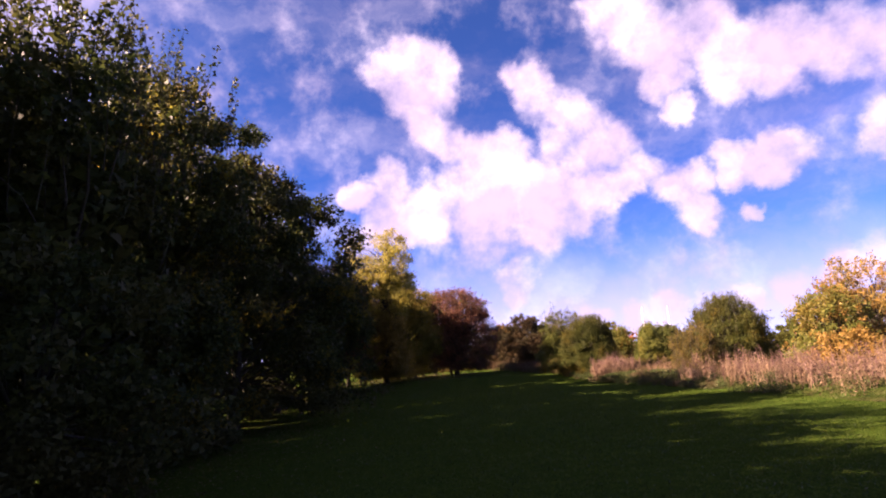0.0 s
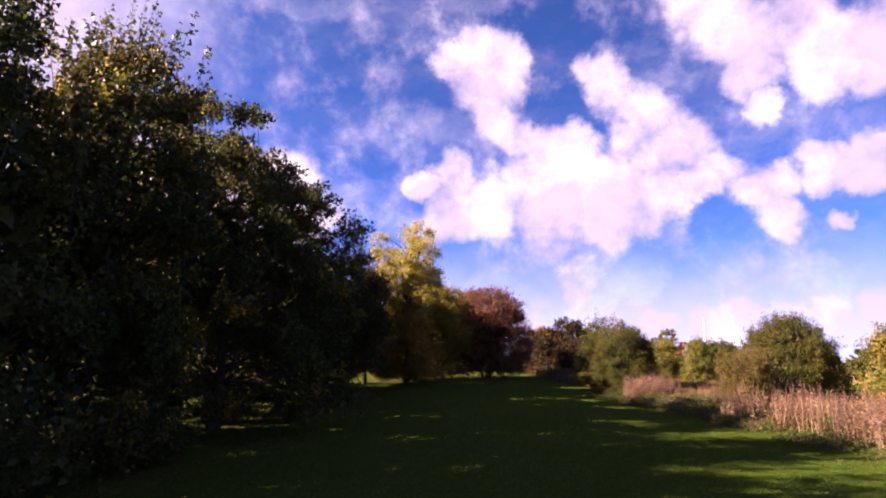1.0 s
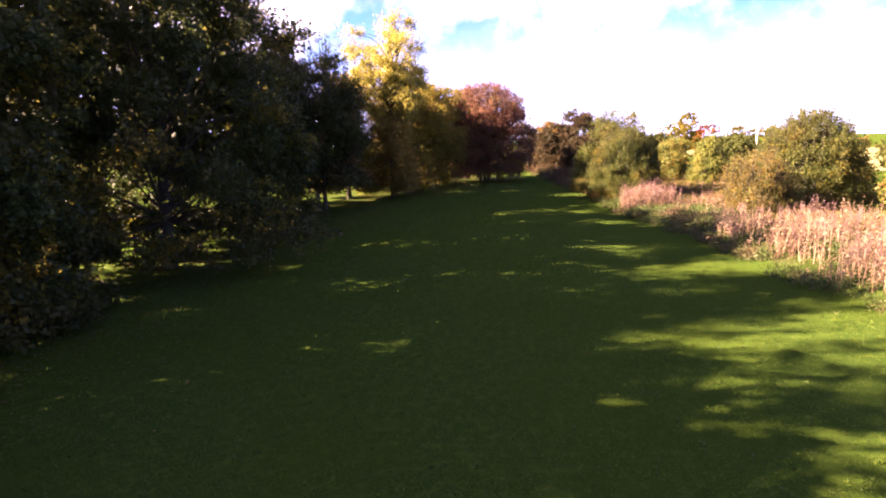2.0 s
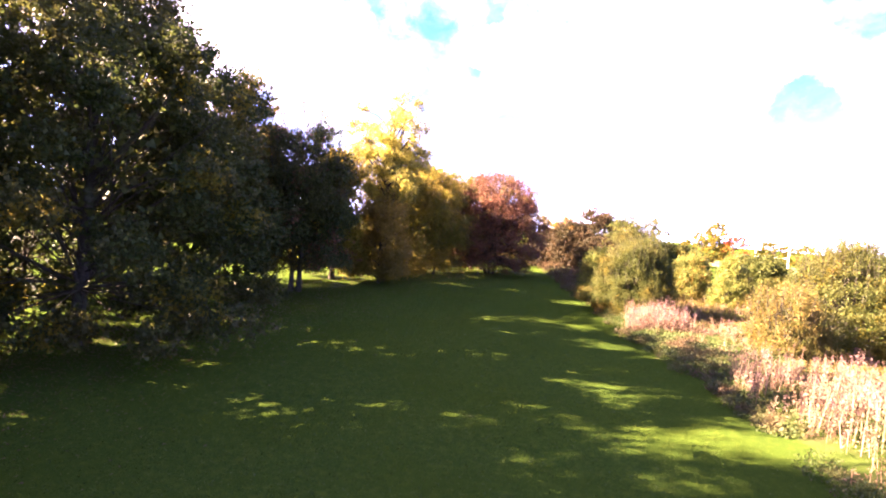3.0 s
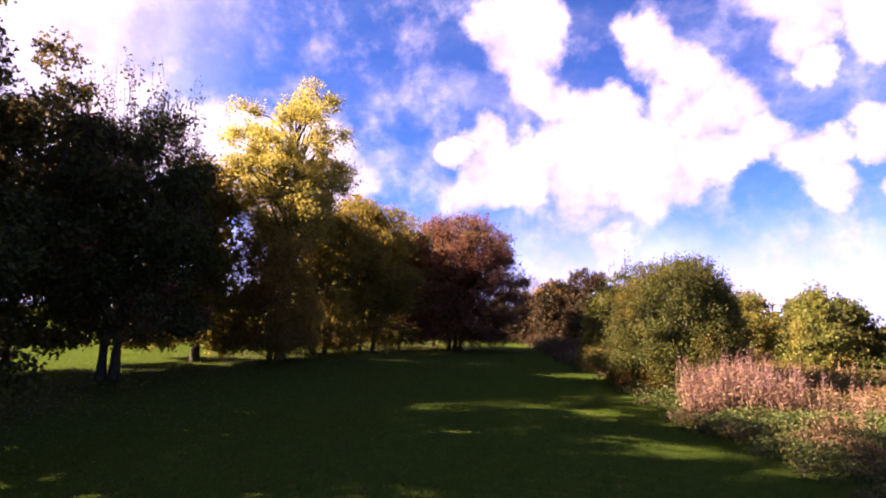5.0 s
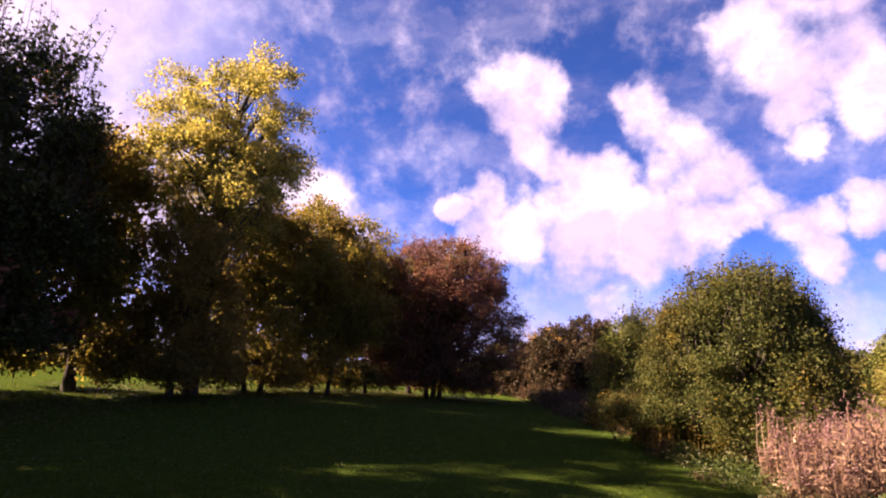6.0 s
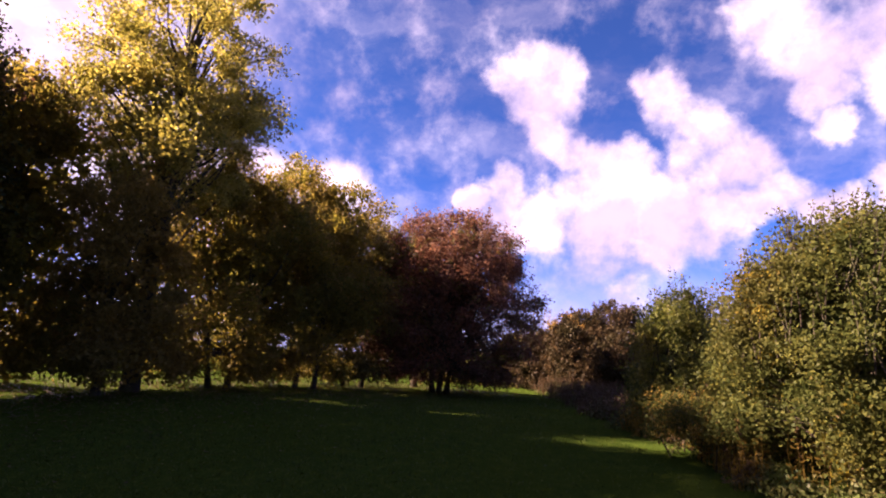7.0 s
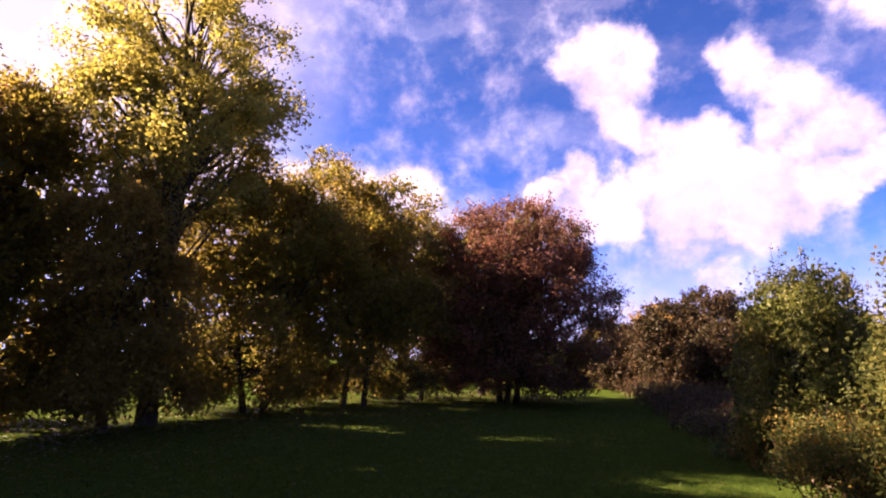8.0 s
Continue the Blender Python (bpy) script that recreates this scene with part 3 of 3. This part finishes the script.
tree("hornbeam_tree", "dark tree with a gold-brown top, in the tree row", "tree", -12.0, 38.9, 12, (0, 0, -0.7, 12.4, 3.4, 3.3), 50000, GOLD_BROWN, seed=15, group=ROW, leaf=0.18, extra=(DARK_GREEN, 0.6), clear=1.2, per_clump=700, clump=0.95, inner=2400)
tree("cherry_tree", "two-stemmed dark tree with bare upright twigs on top", "tree", -8.5, 39.6, 10, (0.2, 0, 1.4, 9.7, 2.8, 2.8), 72000, DARK_GREEN, seed=16, shoots=150, shoot_len=1.8, shoot_leaves=20, stems=2, straight=True, splay=0.3, trunk=0.24, group=ROW, leaf=0.14, extra=(RUSSET, 0.25), clear=1.5, skirt=3, per_clump=650, clump=0.85, lump=0.26, inner=1200)
tree("hornbeam_tree", "dense olive-green hornbeam with low spreading boughs, in the tree row", "tree", -8.0, 43.7, 9, (0, 0, 0.0, 9.3, 2.3, 2.4), 52000, OLIVE, seed=17, group=ROW, leaf=0.145, extra=(YELLOW_BROWN, 0.35), skirt=14, clear=0.55, per_clump=560, clump=0.8, narrowing=0.38, inner=2400)
tree("ash_tree", "tall airy ash with yellow autumn leaves, in the tree row", "tree", -5.2, 45.6, 13, (0.1, 0, 4.9, 12.8, 2.9, 2.9), 58000, YELLOW, seed=18, group=ROW, stems=3, trunk=0.24, splay=0.07, clump=0.66, limbs=60, hollow=0.12, lump=0.16, leaf=0.12, per_clump=470, extra=(OLIVE, 0.15), narrowing=-0.15)
tree("field_maple_tree", "low drooping yellow-brown tree below the ash", "tree", -5.0, 44.3, 6, (0, 0, 0.4, 6.2, 2.15, 1.8), 38000, YELLOW_BROWN, seed=19, group=ROW, clump=0.6, leaf=0.11, per_clump=600, trunk=0.1, skirt=12, clear=0.40, lump=0.3, inner=1200)
tree("field_maple_tree", "bushy olive-brown tree with thin trunks, in the tree row", "tree", -4.9, 49.2, 9, (0, 0, 0.2, 9.3, 2.7, 2.9), 62000, OLIVE, seed=20, stems=2, group=ROW, leaf=0.125, trunk=0.15, extra=(YELLOW_BROWN, 0.7), skirt=16, clear=0.3, per_clump=700, clump=0.85, lump=0.22, inner=4500)
tree("field_maple_tree", "bushy olive-brown tree with thin trunks, in the tree row", "tree", -3.6, 53.0, 10, (0, 0, 0.2, 10.4, 2.9, 2.8), 66000, OLIVE, seed=21, stems=2, group=ROW, leaf=0.125, trunk=0.15, extra=(YELLOW_BROWN, 0.7), skirt=16, clear=0.3, per_clump=700, clump=0.85, lump=0.22, inner=4500)
tree("field_maple_tree", "dark brown bushy tree beside the cherry", "tree", -3.4, 57.4, 9, (0, 0, 0.2, 9.4, 2.9, 2.8), 60000, GOLD_BROWN, seed=23, stems=2, group=ROW, leaf=0.14, skirt=16, clear=0.3, per_clump=560, clump=0.75, inner=1600)
tree("field_maple_tree", "yellow-green tree top rising behind the cherry", "tree", -1.6, 63.0, 10, (0, 0, 1.2, 10.2, 2.3, 2.3), 24000, SALLOW, seed=45, group=ROW, leaf=0.15, extra=(LIME, 0.4), clear=0.9)
tree("cherry_tree", "round cherry tree with russet red autumn leaves, ending the tree row", "tree", 0.6, 59.4, 10, (0.2, 0, 0.25, 9.7, 4.2, 4.2), 110000, RUSSET, seed=22, stems=3, shoots=50, shoot_len=0.8, trunk=0.2, lump=0.07, clump=0.72, group=ROW, leaf=0.122, extra=(GOLD_BROWN, 0.25), skirt=26, clear=0.35, per_clump=330, hollow=0.45, narrowing=0.1, inner=8000)
# the next six trees are added to close gaps in the row's shadow
tree("poplar_tree", "dark green poplar added behind the row to cast more shade", "tree", -14.4, 14.4, 13, (0, 0, -0.5, 13.4, 3.2, 4.0), 40000, DARK_GREEN, seed=27, leaf=0.2, group=ROW, skirt=12, clear=0.70, inner=1600)
tree("thorn_tree", "dark green tree added behind the row to fill its shadow", "tree", -16.0, 36.0, 14, (0, 0, -0.5, 14.6, 3.6, 4.4), 46000, DARK_GREEN, seed=28, leaf=0.2, narrowing=-0.25, group=ROW, skirt=10, clear=1.00, inner=1600)
tree("thorn_tree", "dark green tree added behind the row to lengthen its shadow", "tree", -16.6, 29.4, 18, (0, 0, -0.5, 18.4, 3.6, 5.2), 44000, DARK_GREEN, seed=25, stems=2, leaf=0.22, narrowing=-0.3, group=ROW, skirt=12, clear=0.80, inner=1000)
tree("poplar_tree", "dark green poplar added behind the row to cast more shade", "tree", -14.6, 8.4, 15, (0, 0, -0.5, 15.2, 3.2, 4.4), 50000, DARK_GREEN, seed=29, narrowing=-0.25, leaf=0.24, group=ROW, skirt=12, clear=0.50, inner=3000)
tree("poplar_tree", "dark green poplar added behind the row to cast more shade", "tree", -15.8, -0.8, 12, (0, 0, -0.5, 12.0, 3.2, 4.2), 30000, DARK_GREEN, seed=30, leaf=0.26, group=ROW, skirt=12, clear=0.50, inner=3000)
tree("thorn_tree", "dark green tree added behind the row to lengthen its shadow", "tree", -14.6, 22.0, 14, (0, 0, -0.5, 14.4, 3.4, 4.2), 50000, DARK_GREEN, seed=26, stems=2, leaf=0.22, group=ROW, skirt=12, clear=0.70, inner=2200)
tree("thorn_tree", "dark tree standing behind the cherry", "tree", -12.5, 84.0, 11, (0, 0, 0.6, 11.5, 3.3, 3.3), 16000, DARK_GREEN, seed=43, stems=2, leaf=0.28, group=ROW)
tree("thorn_tree", "dark tree standing behind the cherry", "tree", -10.5, 92.0, 11, (0, 0, 0.6, 11.0, 3.3, 3.3), 16000, OLIVE, seed=44, stems=2, leaf=0.28, group=ROW)

# ---- bushes of the verge ----
BUSH = "bushes of the verge"
tree("sallow_bush", "large round olive-green sallow bush with upright shoots", "bush", 10.8, 42.1, 5, (0, 0, 0.1, 4.6, 1.9, 1.9), 140000, SALLOW, seed=31, stems=6, trunk=0.12, shoots=300, shoot_len=0.5, shoot_leaves=46, leaf=0.068, clump=0.44, per_clump=480, lump=0.2, hollow=0.5, group=BUSH, inner=5000, extra=(OLIVE, 0.2))
tree("sallow_bush", "large round olive-green sallow bush behind dry weeds", "bush", 19.8, 39.0, 5, (0, 0, -0.2, 5.6, 2.8, 2.7), 80000, SALLOW, seed=32, stems=6, trunk=0.12, shoots=200, shoot_len=0.6, leaf=0.095, clump=0.5, lump=0.1, group=BUSH, extra=(OLIVE, 0.3))
tree("birch_tree", "yellow-green young birch with thin stems, beside the sallow bush", "tree", 9.1, 46.9, 3, (0, 0, 0.3, 3.45, 1.1, 1.1), 26000, LIME, seed=41, stems=3, trunk=0.09, shoots=40, shoot_len=0.4, leaf=0.09, clump=0.42, limbs=16, extra=(SALLOW, 0.6))
tree("birch_bush", "small thin brownish bush beside the sallow", "bush", 15.9, 35.6, 3, (0, 0, 0.1, 3.2, 1.45, 1.4), 30000, GOLD_BROWN, seed=33, stems=5, trunk=0.06, shoots=150, shoot_len=0.6, leaf=0.075, clump=0.4, group=BUSH, extra=(SALLOW, 0.6))
tree("maple_bush", "bright yellow-green leafy bush in full sun", "bush", 15.2, 49.0, 4, (0, 0, -0.2, 3.8, 1.1, 1.1), 30000, LIME, seed=34, stems=4, trunk=0.08, shoots=24, shoot_len=0.35, leaf=0.1, clump=0.45, group=BUSH, extra=(YELLOW_BROWN, 0.4))
tree("maple_bush", "bright yellow-green leafy bush in full sun", "bush", 17.2, 47.2, 4, (0, 0, -0.2, 3.9, 0.95, 0.95), 30000, LIME, seed=35, stems=3, trunk=0.08, shoots=24, shoot_len=0.35, narrowing=0.35, leaf=0.1, clump=0.42, group=BUSH)
tree("bramble_bush", "low yellow-brown leafy shrub at the grass edge", "bush", 9.0, 43.7, 1, (0, 0, -0.2, 1.2, 1.0, 1.1), 24000, SALLOW, seed=40, stems=4, trunk=0.03, shoots=20, shoot_len=0.35, leaf=0.05, clump=0.3, limbs=6, group=BUSH, extra=(YELLOW_BROWN, 0.6))
tree("hawthorn_bush", "yellow autumn thorn bush on the verge", "bush", 23.6, 34.0, 5, (0, 0, 0.2, 5.2, 2.0, 2.0), 14000, LIME, seed=36, stems=4, trunk=0.1, shoots=20, leaf=0.15, clump=0.6, group=BUSH, extra=(ORANGE, 0.5), per_clump=150)
tree("oak_tree", "orange-brown autumn tree behind the verge", "tree", 28.5, 36.5, 7, (0, 0, 0.6, 7.6, 3.6, 3.4), 22000, ORANGE, seed=37, trunk=0.2, leaf=0.17, per_clump=110)
tree("hawthorn_bush", "low orange-brown shrub behind dry weeds", "bush", 21.5, 29.5, 3, (0, 0, 0.1, 2.6, 2.2, 1.8), 9000, ORANGE, seed=38, stems=4, trunk=0.06, leaf=0.14, clump=0.5, group=BUSH, per_clump=150)
tree("birch_tree", "light yellow-green young tree at the field's end", "tree", 13.9, 66.0, 7, (0, 0, 0.5, 6.7, 2.5, 2.3), 24000, SALLOW, seed=39, stems=2, trunk=0.1, shoots=20, leaf=0.13, clump=0.6, extra=(LIME, 0.6), per_clump=110)
# the darkest brown bushes carry shade in their leaf colour
for n, (x, y, h, r, mat) in enumerate(((5.8, 72.6, 3.6, 2.0, SHADED_BROWN), (8.4, 71, 5.6, 2.5, SHADED_BROWN), (10.8, 67, 4.2, 2.4, SHADED_BROWN), (12.0, 62.5, 3.0, 2.0, DARK_GREEN), (1.2, 78.5, 2.6, 2.2, LIME), (-2.5, 80, 2.8, 2.4, SALLOW), (11.6, 79, 7.6, 3.6, SHADED_BROWN), (7.6, 78, 6.2, 2.4, ORANGE), (5.2, 76, 4.4, 2.4, SHADED_BROWN), (14.5, 74, 5.2, 2.6, DARK_GREEN), (18.5, 68, 4.6, 2.8, SALLOW), (21.5, 56, 4.0, 2.4, SALLOW), (25.5, 49, 3.8, 2.4, SALLOW))):
    tree("thorn_bush", "dark thorny hedge bush closing the field's end", "bush", x, y, h, (0, 0, 0.1, h, r, r), 36000, mat, seed=50 + n, stems=3, trunk=0.1, leaf=0.19, clump=0.6, skirt=8, group="hedge at the field's end", per_clump=150)

# ---- far trees ----
far = [(-12, 108, 6.5, 6.0, OLIVE), (-22, 100, 6.5, 6.0, DARK_GREEN), (-5, 112, 6.0, 5.0, GOLD_BROWN), (15, 100, 7.6, 5.0, DARK_GREEN), (22, 106, 6.4, 4.5, DARK_GREEN), (34, 122, 7.0, 4.0, OLIVE), (2, 110, 8.0, 4.0, GOLD_BROWN), (48, 150, 7.5, 3.2, SCARLET),
       (44, 150, 10.0, 3.0, OLIVE), (58, 152, 6.5, 4.0, OLIVE), (68, 160, 7.0, 5.0, OLIVE), (84, 175, 4.5, 5.0, SCARLET), (94, 178, 4.5, 5.5, ORANGE), (112, 172, 7.0, 5.0, OLIVE), (128, 168, 8.0, 6.0, ORANGE), (60, 90, 4.5, 3.5, SALLOW), (45, 70, 4.5, 3.5, SALLOW), (40, 52, 6.5, 4.0, ORANGE), (38, 40, 7.5, 4.0, ORANGE)]
for n, (x, y, h, r, mat) in enumerate(far):
    tree("far_tree", "autumn tree far beyond the field", "tree", x, y, h, (0, 0, 0.5, h, r, r), 6000, mat, seed=80 + n, trunk=0.2, leaf=0.4, clump=0.9, limbs=6, group="far trees", per_clump=100)

tree("bare_tree", "pale leafless tree beyond the hedge", "tree", 5.2, 100, 8, (0, 0, 2.0, 8.6, 2.6, 2.6), 900, GOLD_BROWN, PALE_BARK, seed=99, stems=3, trunk=0.16, shoots=120, shoot_len=1.4, shoot_leaves=3, leaf=0.12, limbs=20)

# hedge along the far side of the tree row's strip of grass
for n in range(12):
    rng = np.random.default_rng(300 + n)
    h = rng.uniform(8.0, 11.0)
    tree("hedge_tree", "dark hedge tree on the far side of the grass strip", "tree", -84 + rng.uniform(-4, 4), -14 + n * 17.0, h, (0, 0, 0.1, h, 8.0, 9.4), 9000, (OLIVE, DARK_GREEN, GOLD_BROWN)[n % 3], seed=300 + n, stems=2, leaf=0.5, clump=1.4, limbs=6, group="hedge beyond the tree row", per_clump=100)

# ---- low growth of the verge ----


def verge_height(x, y):
    u = x - border_x(y)
    return ground_height(x, y) - 0.03 + 0.28 * np.clip(u / 1.6, 0, 1)


def stuff(name, geometry, mat, label, category):
    ob = mesh_object(name, *geometry, mat)
    return tagged(ob, label, category, kind="stuff")


def stalk_geometry(x, y, height, width, lean=0.12):
    """Thin upright blades, three-sided in outline, from the ground up."""
    n = len(x)
    z = verge_height(x, y)
    base = np.stack([x, y, z - 0.03], 1)
    tip = base + np.stack([rng.normal(0, lean, n) * height, rng.normal(0, lean, n) * height, height], 1)
    mid = (base + tip) / 2 + rng.normal(0, 0.03, (n, 3)) * height[:, None]
    a = rng.uniform(0, 2 * np.pi, n)
    side = np.stack([np.cos(a), np.sin(a), 0 * a], 1) * (width * rng.uniform(0.6, 1.4, n))[:, None] * 0.5
    verts = np.stack([base - side, base + side, mid + side * 0.8, tip, mid - side * 0.8], 1).reshape(-1, 3)
    k = np.arange(n) * 5
    faces = np.concatenate([np.stack([k, k + 1, k + 2, k + 4], 1), np.stack([k + 4, k + 2, k + 3, k + 3], 1)[:, [0, 1, 2, 3]]])
    return verts, faces, tip


def weed_patch(name, label, x, y, height, seed, fluff=0.5, head=FLUFF, per=26, stalk=STRAW):
    """A stand of dry stalks with side leaves and soft seed heads."""
    global rng
    rng = np.random.default_rng(seed)
    h = height * rng.uniform(0.4, 1.3, len(x)) * (1 + 0.18 * np.sin(x * 3.1 + seed) * np.sin(y * 2.7))
    verts, faces, tip = stalk_geometry(x, y, h, 0.024, 0.09)
    thing = new(name)
    tagged(thing, label, "weeds", kind="stuff")
    foot = np.stack([x, y, verge_height(x, y)], 1)
    tris = np.concatenate([faces[: len(x)][:, [0, 1, 2]], faces[: len(x)][:, [0, 2, 3]], faces[len(x):][:, [0, 1, 2]]])
    tagged(part("stalk_mass", (verts, tris), stalk, thing), kind="stuff")
    s = rng.uniform(0.15, 0.8, (len(x), per // 2, 1))
    side = (foot[:, None] + (tip - foot)[:, None] * s + rng.normal(0, 0.07, (len(x), per // 2, 3))).reshape(-1, 3)
    tagged(part("dry_leaf_mass", leaf_geometry(side, 0.13, 0.55, 0.24), stalk, thing), kind="stuff")
    pick = rng.random(len(x)) < fluff
    s = rng.uniform(0.45, 1.06, (pick.sum(), per, 1))
    top = (foot[pick][:, None] + (tip - foot)[pick][:, None] * s + rng.normal(0, 0.026, (pick.sum(), per, 3))).reshape(-1, 3)
    tagged(part("seed_head_mass", leaf_geometry(top, 0.075, 0.85, 0.34), head, thing), kind="stuff")
    return thing


def scatter(n, y0, y1, u0, u1, seed, patch=0.0):
    r = np.random.default_rng(seed)
    y = r.uniform(y0, y1, n)
    x = border_x(y) + r.uniform(u0, u1, n)
    if patch:
        f = np.sin(x * 1.9 + seed) * np.sin(y * 1.5 + 2 * seed) + 0.5 * np.sin(x * 4.3) * np.sin(y * 3.7 + seed)
        keep = f > patch - 1
        x, y = x[keep], y[keep]
    return x, y


weed_patch("dry_weeds", "tall pinkish dry willowherb stalks with pale seed fluff", *scatter(1500, 19, 30.6, 0.6, 5.4, 401, 0.95), 1.15, 401, 0.6)
weed_patch("dry_weeds", "dense reddish-pink dry willowherb before the sallow bush", *scatter(900, 37.2, 39.8, 0.5, 3.2, 402, 0.3), 1.15, 402, 0.6)
weed_patch("dry_weeds", "pale pink seed fluff of dry willowherb", *scatter(600, 30, 42.5, 4.0, 7.6, 403, 1.35), 0.7, 403, 0.6)
weed_patch("dry_weeds", "brown dry dock and bracken before the bush", *scatter(600, 41.5, 48, 0.0, 1.8, 404, 0.7), 0.9, 404, 0.35, LITTER, stalk=YELLOW_BROWN)
weed_patch("dry_weeds", "sparse tan grass stalks on the verge", *scatter(1000, 6, 28, 0.3, 9, 405, 1.0), 0.75, 405, 0.25, STRAW)
weed_patch("dry_weeds", "sparse tan grass stalks under the bushes", *scatter(2000, 30, 60, 2.5, 10, 409, 0.8), 0.65, 409, 0.25, STRAW)
weed_patch("dry_weeds", "dull brown weeds along the hedge foot", *scatter(1300, 48, 72, 0.0, 4, 406), 0.9, 406, 0.3, LITTER, stalk=LITTER)
weed_patch("dry_weeds", "orange-brown bracken under the bushes", *scatter(700, 36, 46, 2.4, 6, 407, 1.2), 0.55, 407, 0.3, LITTER)
weed_patch("dry_weeds", "tan and orange dry weeds before the thorn bushes", *scatter(1300, 14, 33, 6.5, 14, 408, 0.8), 1.0, 408, 0.4, STRAW)

r = np.random.default_rng(410)
weed_patch("dry_weeds", "tall sunlit yellow grass at the field's end", r.uniform(-4.5, 3.6, 700), r.uniform(74.5, 77.5, 700), 1.3, 410, 0.5, STRAW, stalk=YELLOW)


def bramble_bank(label, y0, y1, u0, u1, mounds, leaves, tall, seed, mat=BRAMBLE):
    global rng
    rng = np.random.default_rng(seed)
    x, y = scatter(mounds, y0, y1, u0, u1, seed)
    z = verge_height(x, y)
    top = tall * rng.uniform(0.4, 1.15, len(x))
    r = rng.uniform(0.5, 1.1, len(x))
    which = rng.integers(0, len(x), leaves)
    w = rng.normal(size=(leaves, 3))
    w[:, 2] = np.abs(w[:, 2])
    w /= np.linalg.norm(w, axis=1, keepdims=True)
    d = rng.uniform(0.55, 1.05, (leaves, 1)) ** 0.6
    c = np.stack([x, y, z], 1)[which] + w * d * np.stack([r, r, top], 1)[which]
    c += rng.normal(0, 0.05, c.shape)
    c[:, 2] = np.maximum(c[:, 2], ground_height(c[:, 0], c[:, 1]) + 0.03)
    return stuff("bramble", leaf_geometry(c, 0.075), mat, label, "bramble")


bramble_bank("dark green and purplish bramble bank at the grass edge", 25.5, 38, 0.0, 4.8, 200, 92000, 0.4, 421)
bramble_bank("green bramble among dry stalks", 8, 27, 0.0, 7, 120, 30000, 0.42, 422)
bramble_bank("low bramble and nettle before the sallow bush", 38, 52, 0.1, 5, 120, 52000, 0.5, 423)
bramble_bank("tangled green and tan weeds behind the brambles", 29, 48, 4.2, 9, 150, 52000, 0.55, 426, GOLD_BROWN)
bramble_bank("dark bramble at the hedge foot", 52, 74, 0.2, 8, 110, 24000, 0.8, 424)
bramble_bank("sunlit weeds and bramble behind the verge", 14, 60, 7, 18, 160, 22000, 0.6, 425, LIME)


# ---- leaf litter and grass tufts ----


def fallen_leaves():
    global rng
    rng = np.random.default_rng(501)
    n = 52000
    y = rng.uniform(8, 66, n)
    x = np.interp(y, [8, 30, 45, 66], [-11, -10, -6, 0]) + rng.normal(0, 3.0, n)
    c = np.stack([x, y, ground_height(x, y) + rng.uniform(0.015, 0.04, n)], 1)
    verts, faces = leaf_geometry(c, 0.10)
    verts[:, 2] = np.repeat(c[:, 2], 3) + (verts[:, 2] - np.repeat(c[:, 2], 3)) * 0.2
    return stuff("fallen_leaves", (verts, faces), LITTER, "brown fallen leaves on the grass under the trees", "leaves")


fallen_leaves()


def grass_tufts():
    global rng
    rng = np.random.default_rng(502)
    n = 100000
    y = 6 + 56 * rng.random(n) ** 1.2
    x = rng.uniform(-9, 1, n) * 1.0 + rng.random(n) * (border_x(y) + 0.6 + 0.0)
    keep = x < border_x(y) + 0.9
    x, y = x[keep], y[keep]
    c = np.stack([x, y, ground_height(x, y) + 0.02], 1)
    return stuff("grass", leaf_geometry(c, 0.075, 0.75, 0.22), BLADES, "short mown grass blades", "grass")


grass_tufts()

# ---- far field ----


def goalposts(x, y):
    """White rugby posts with a crossbar and padded feet."""
    thing = tagged(new("goalposts"), "tall white rugby goalposts on the far field", "goalposts")
    thing.location = (x, y, float(ground_height(x, y)))
    for side in (-2.8, 2.8):
        part("upright", tube([(side, 0, -0.2), (side, 0, 5), (side, 0, 10.9)], [0.11, 0.10, 0.07], 10), WHITE_PAINT, thing, smooth=True)
        part("pad", tube([(side, 0, 0.0), (side, 0, 0.15), (side, 0, 1.75), (side, 0, 1.9)], [0.16, 0.26, 0.26, 0.14], 10), WHITE_PAINT, thing, "white padded foot", smooth=True)
    part("crossbar", tube([(-2.9, 0, 3.0), (0, 0, 3.0), (2.9, 0, 3.0)], [0.08, 0.08, 0.08], 10), WHITE_PAINT, thing, smooth=True)
    return thing


goalposts(45.8, 120)
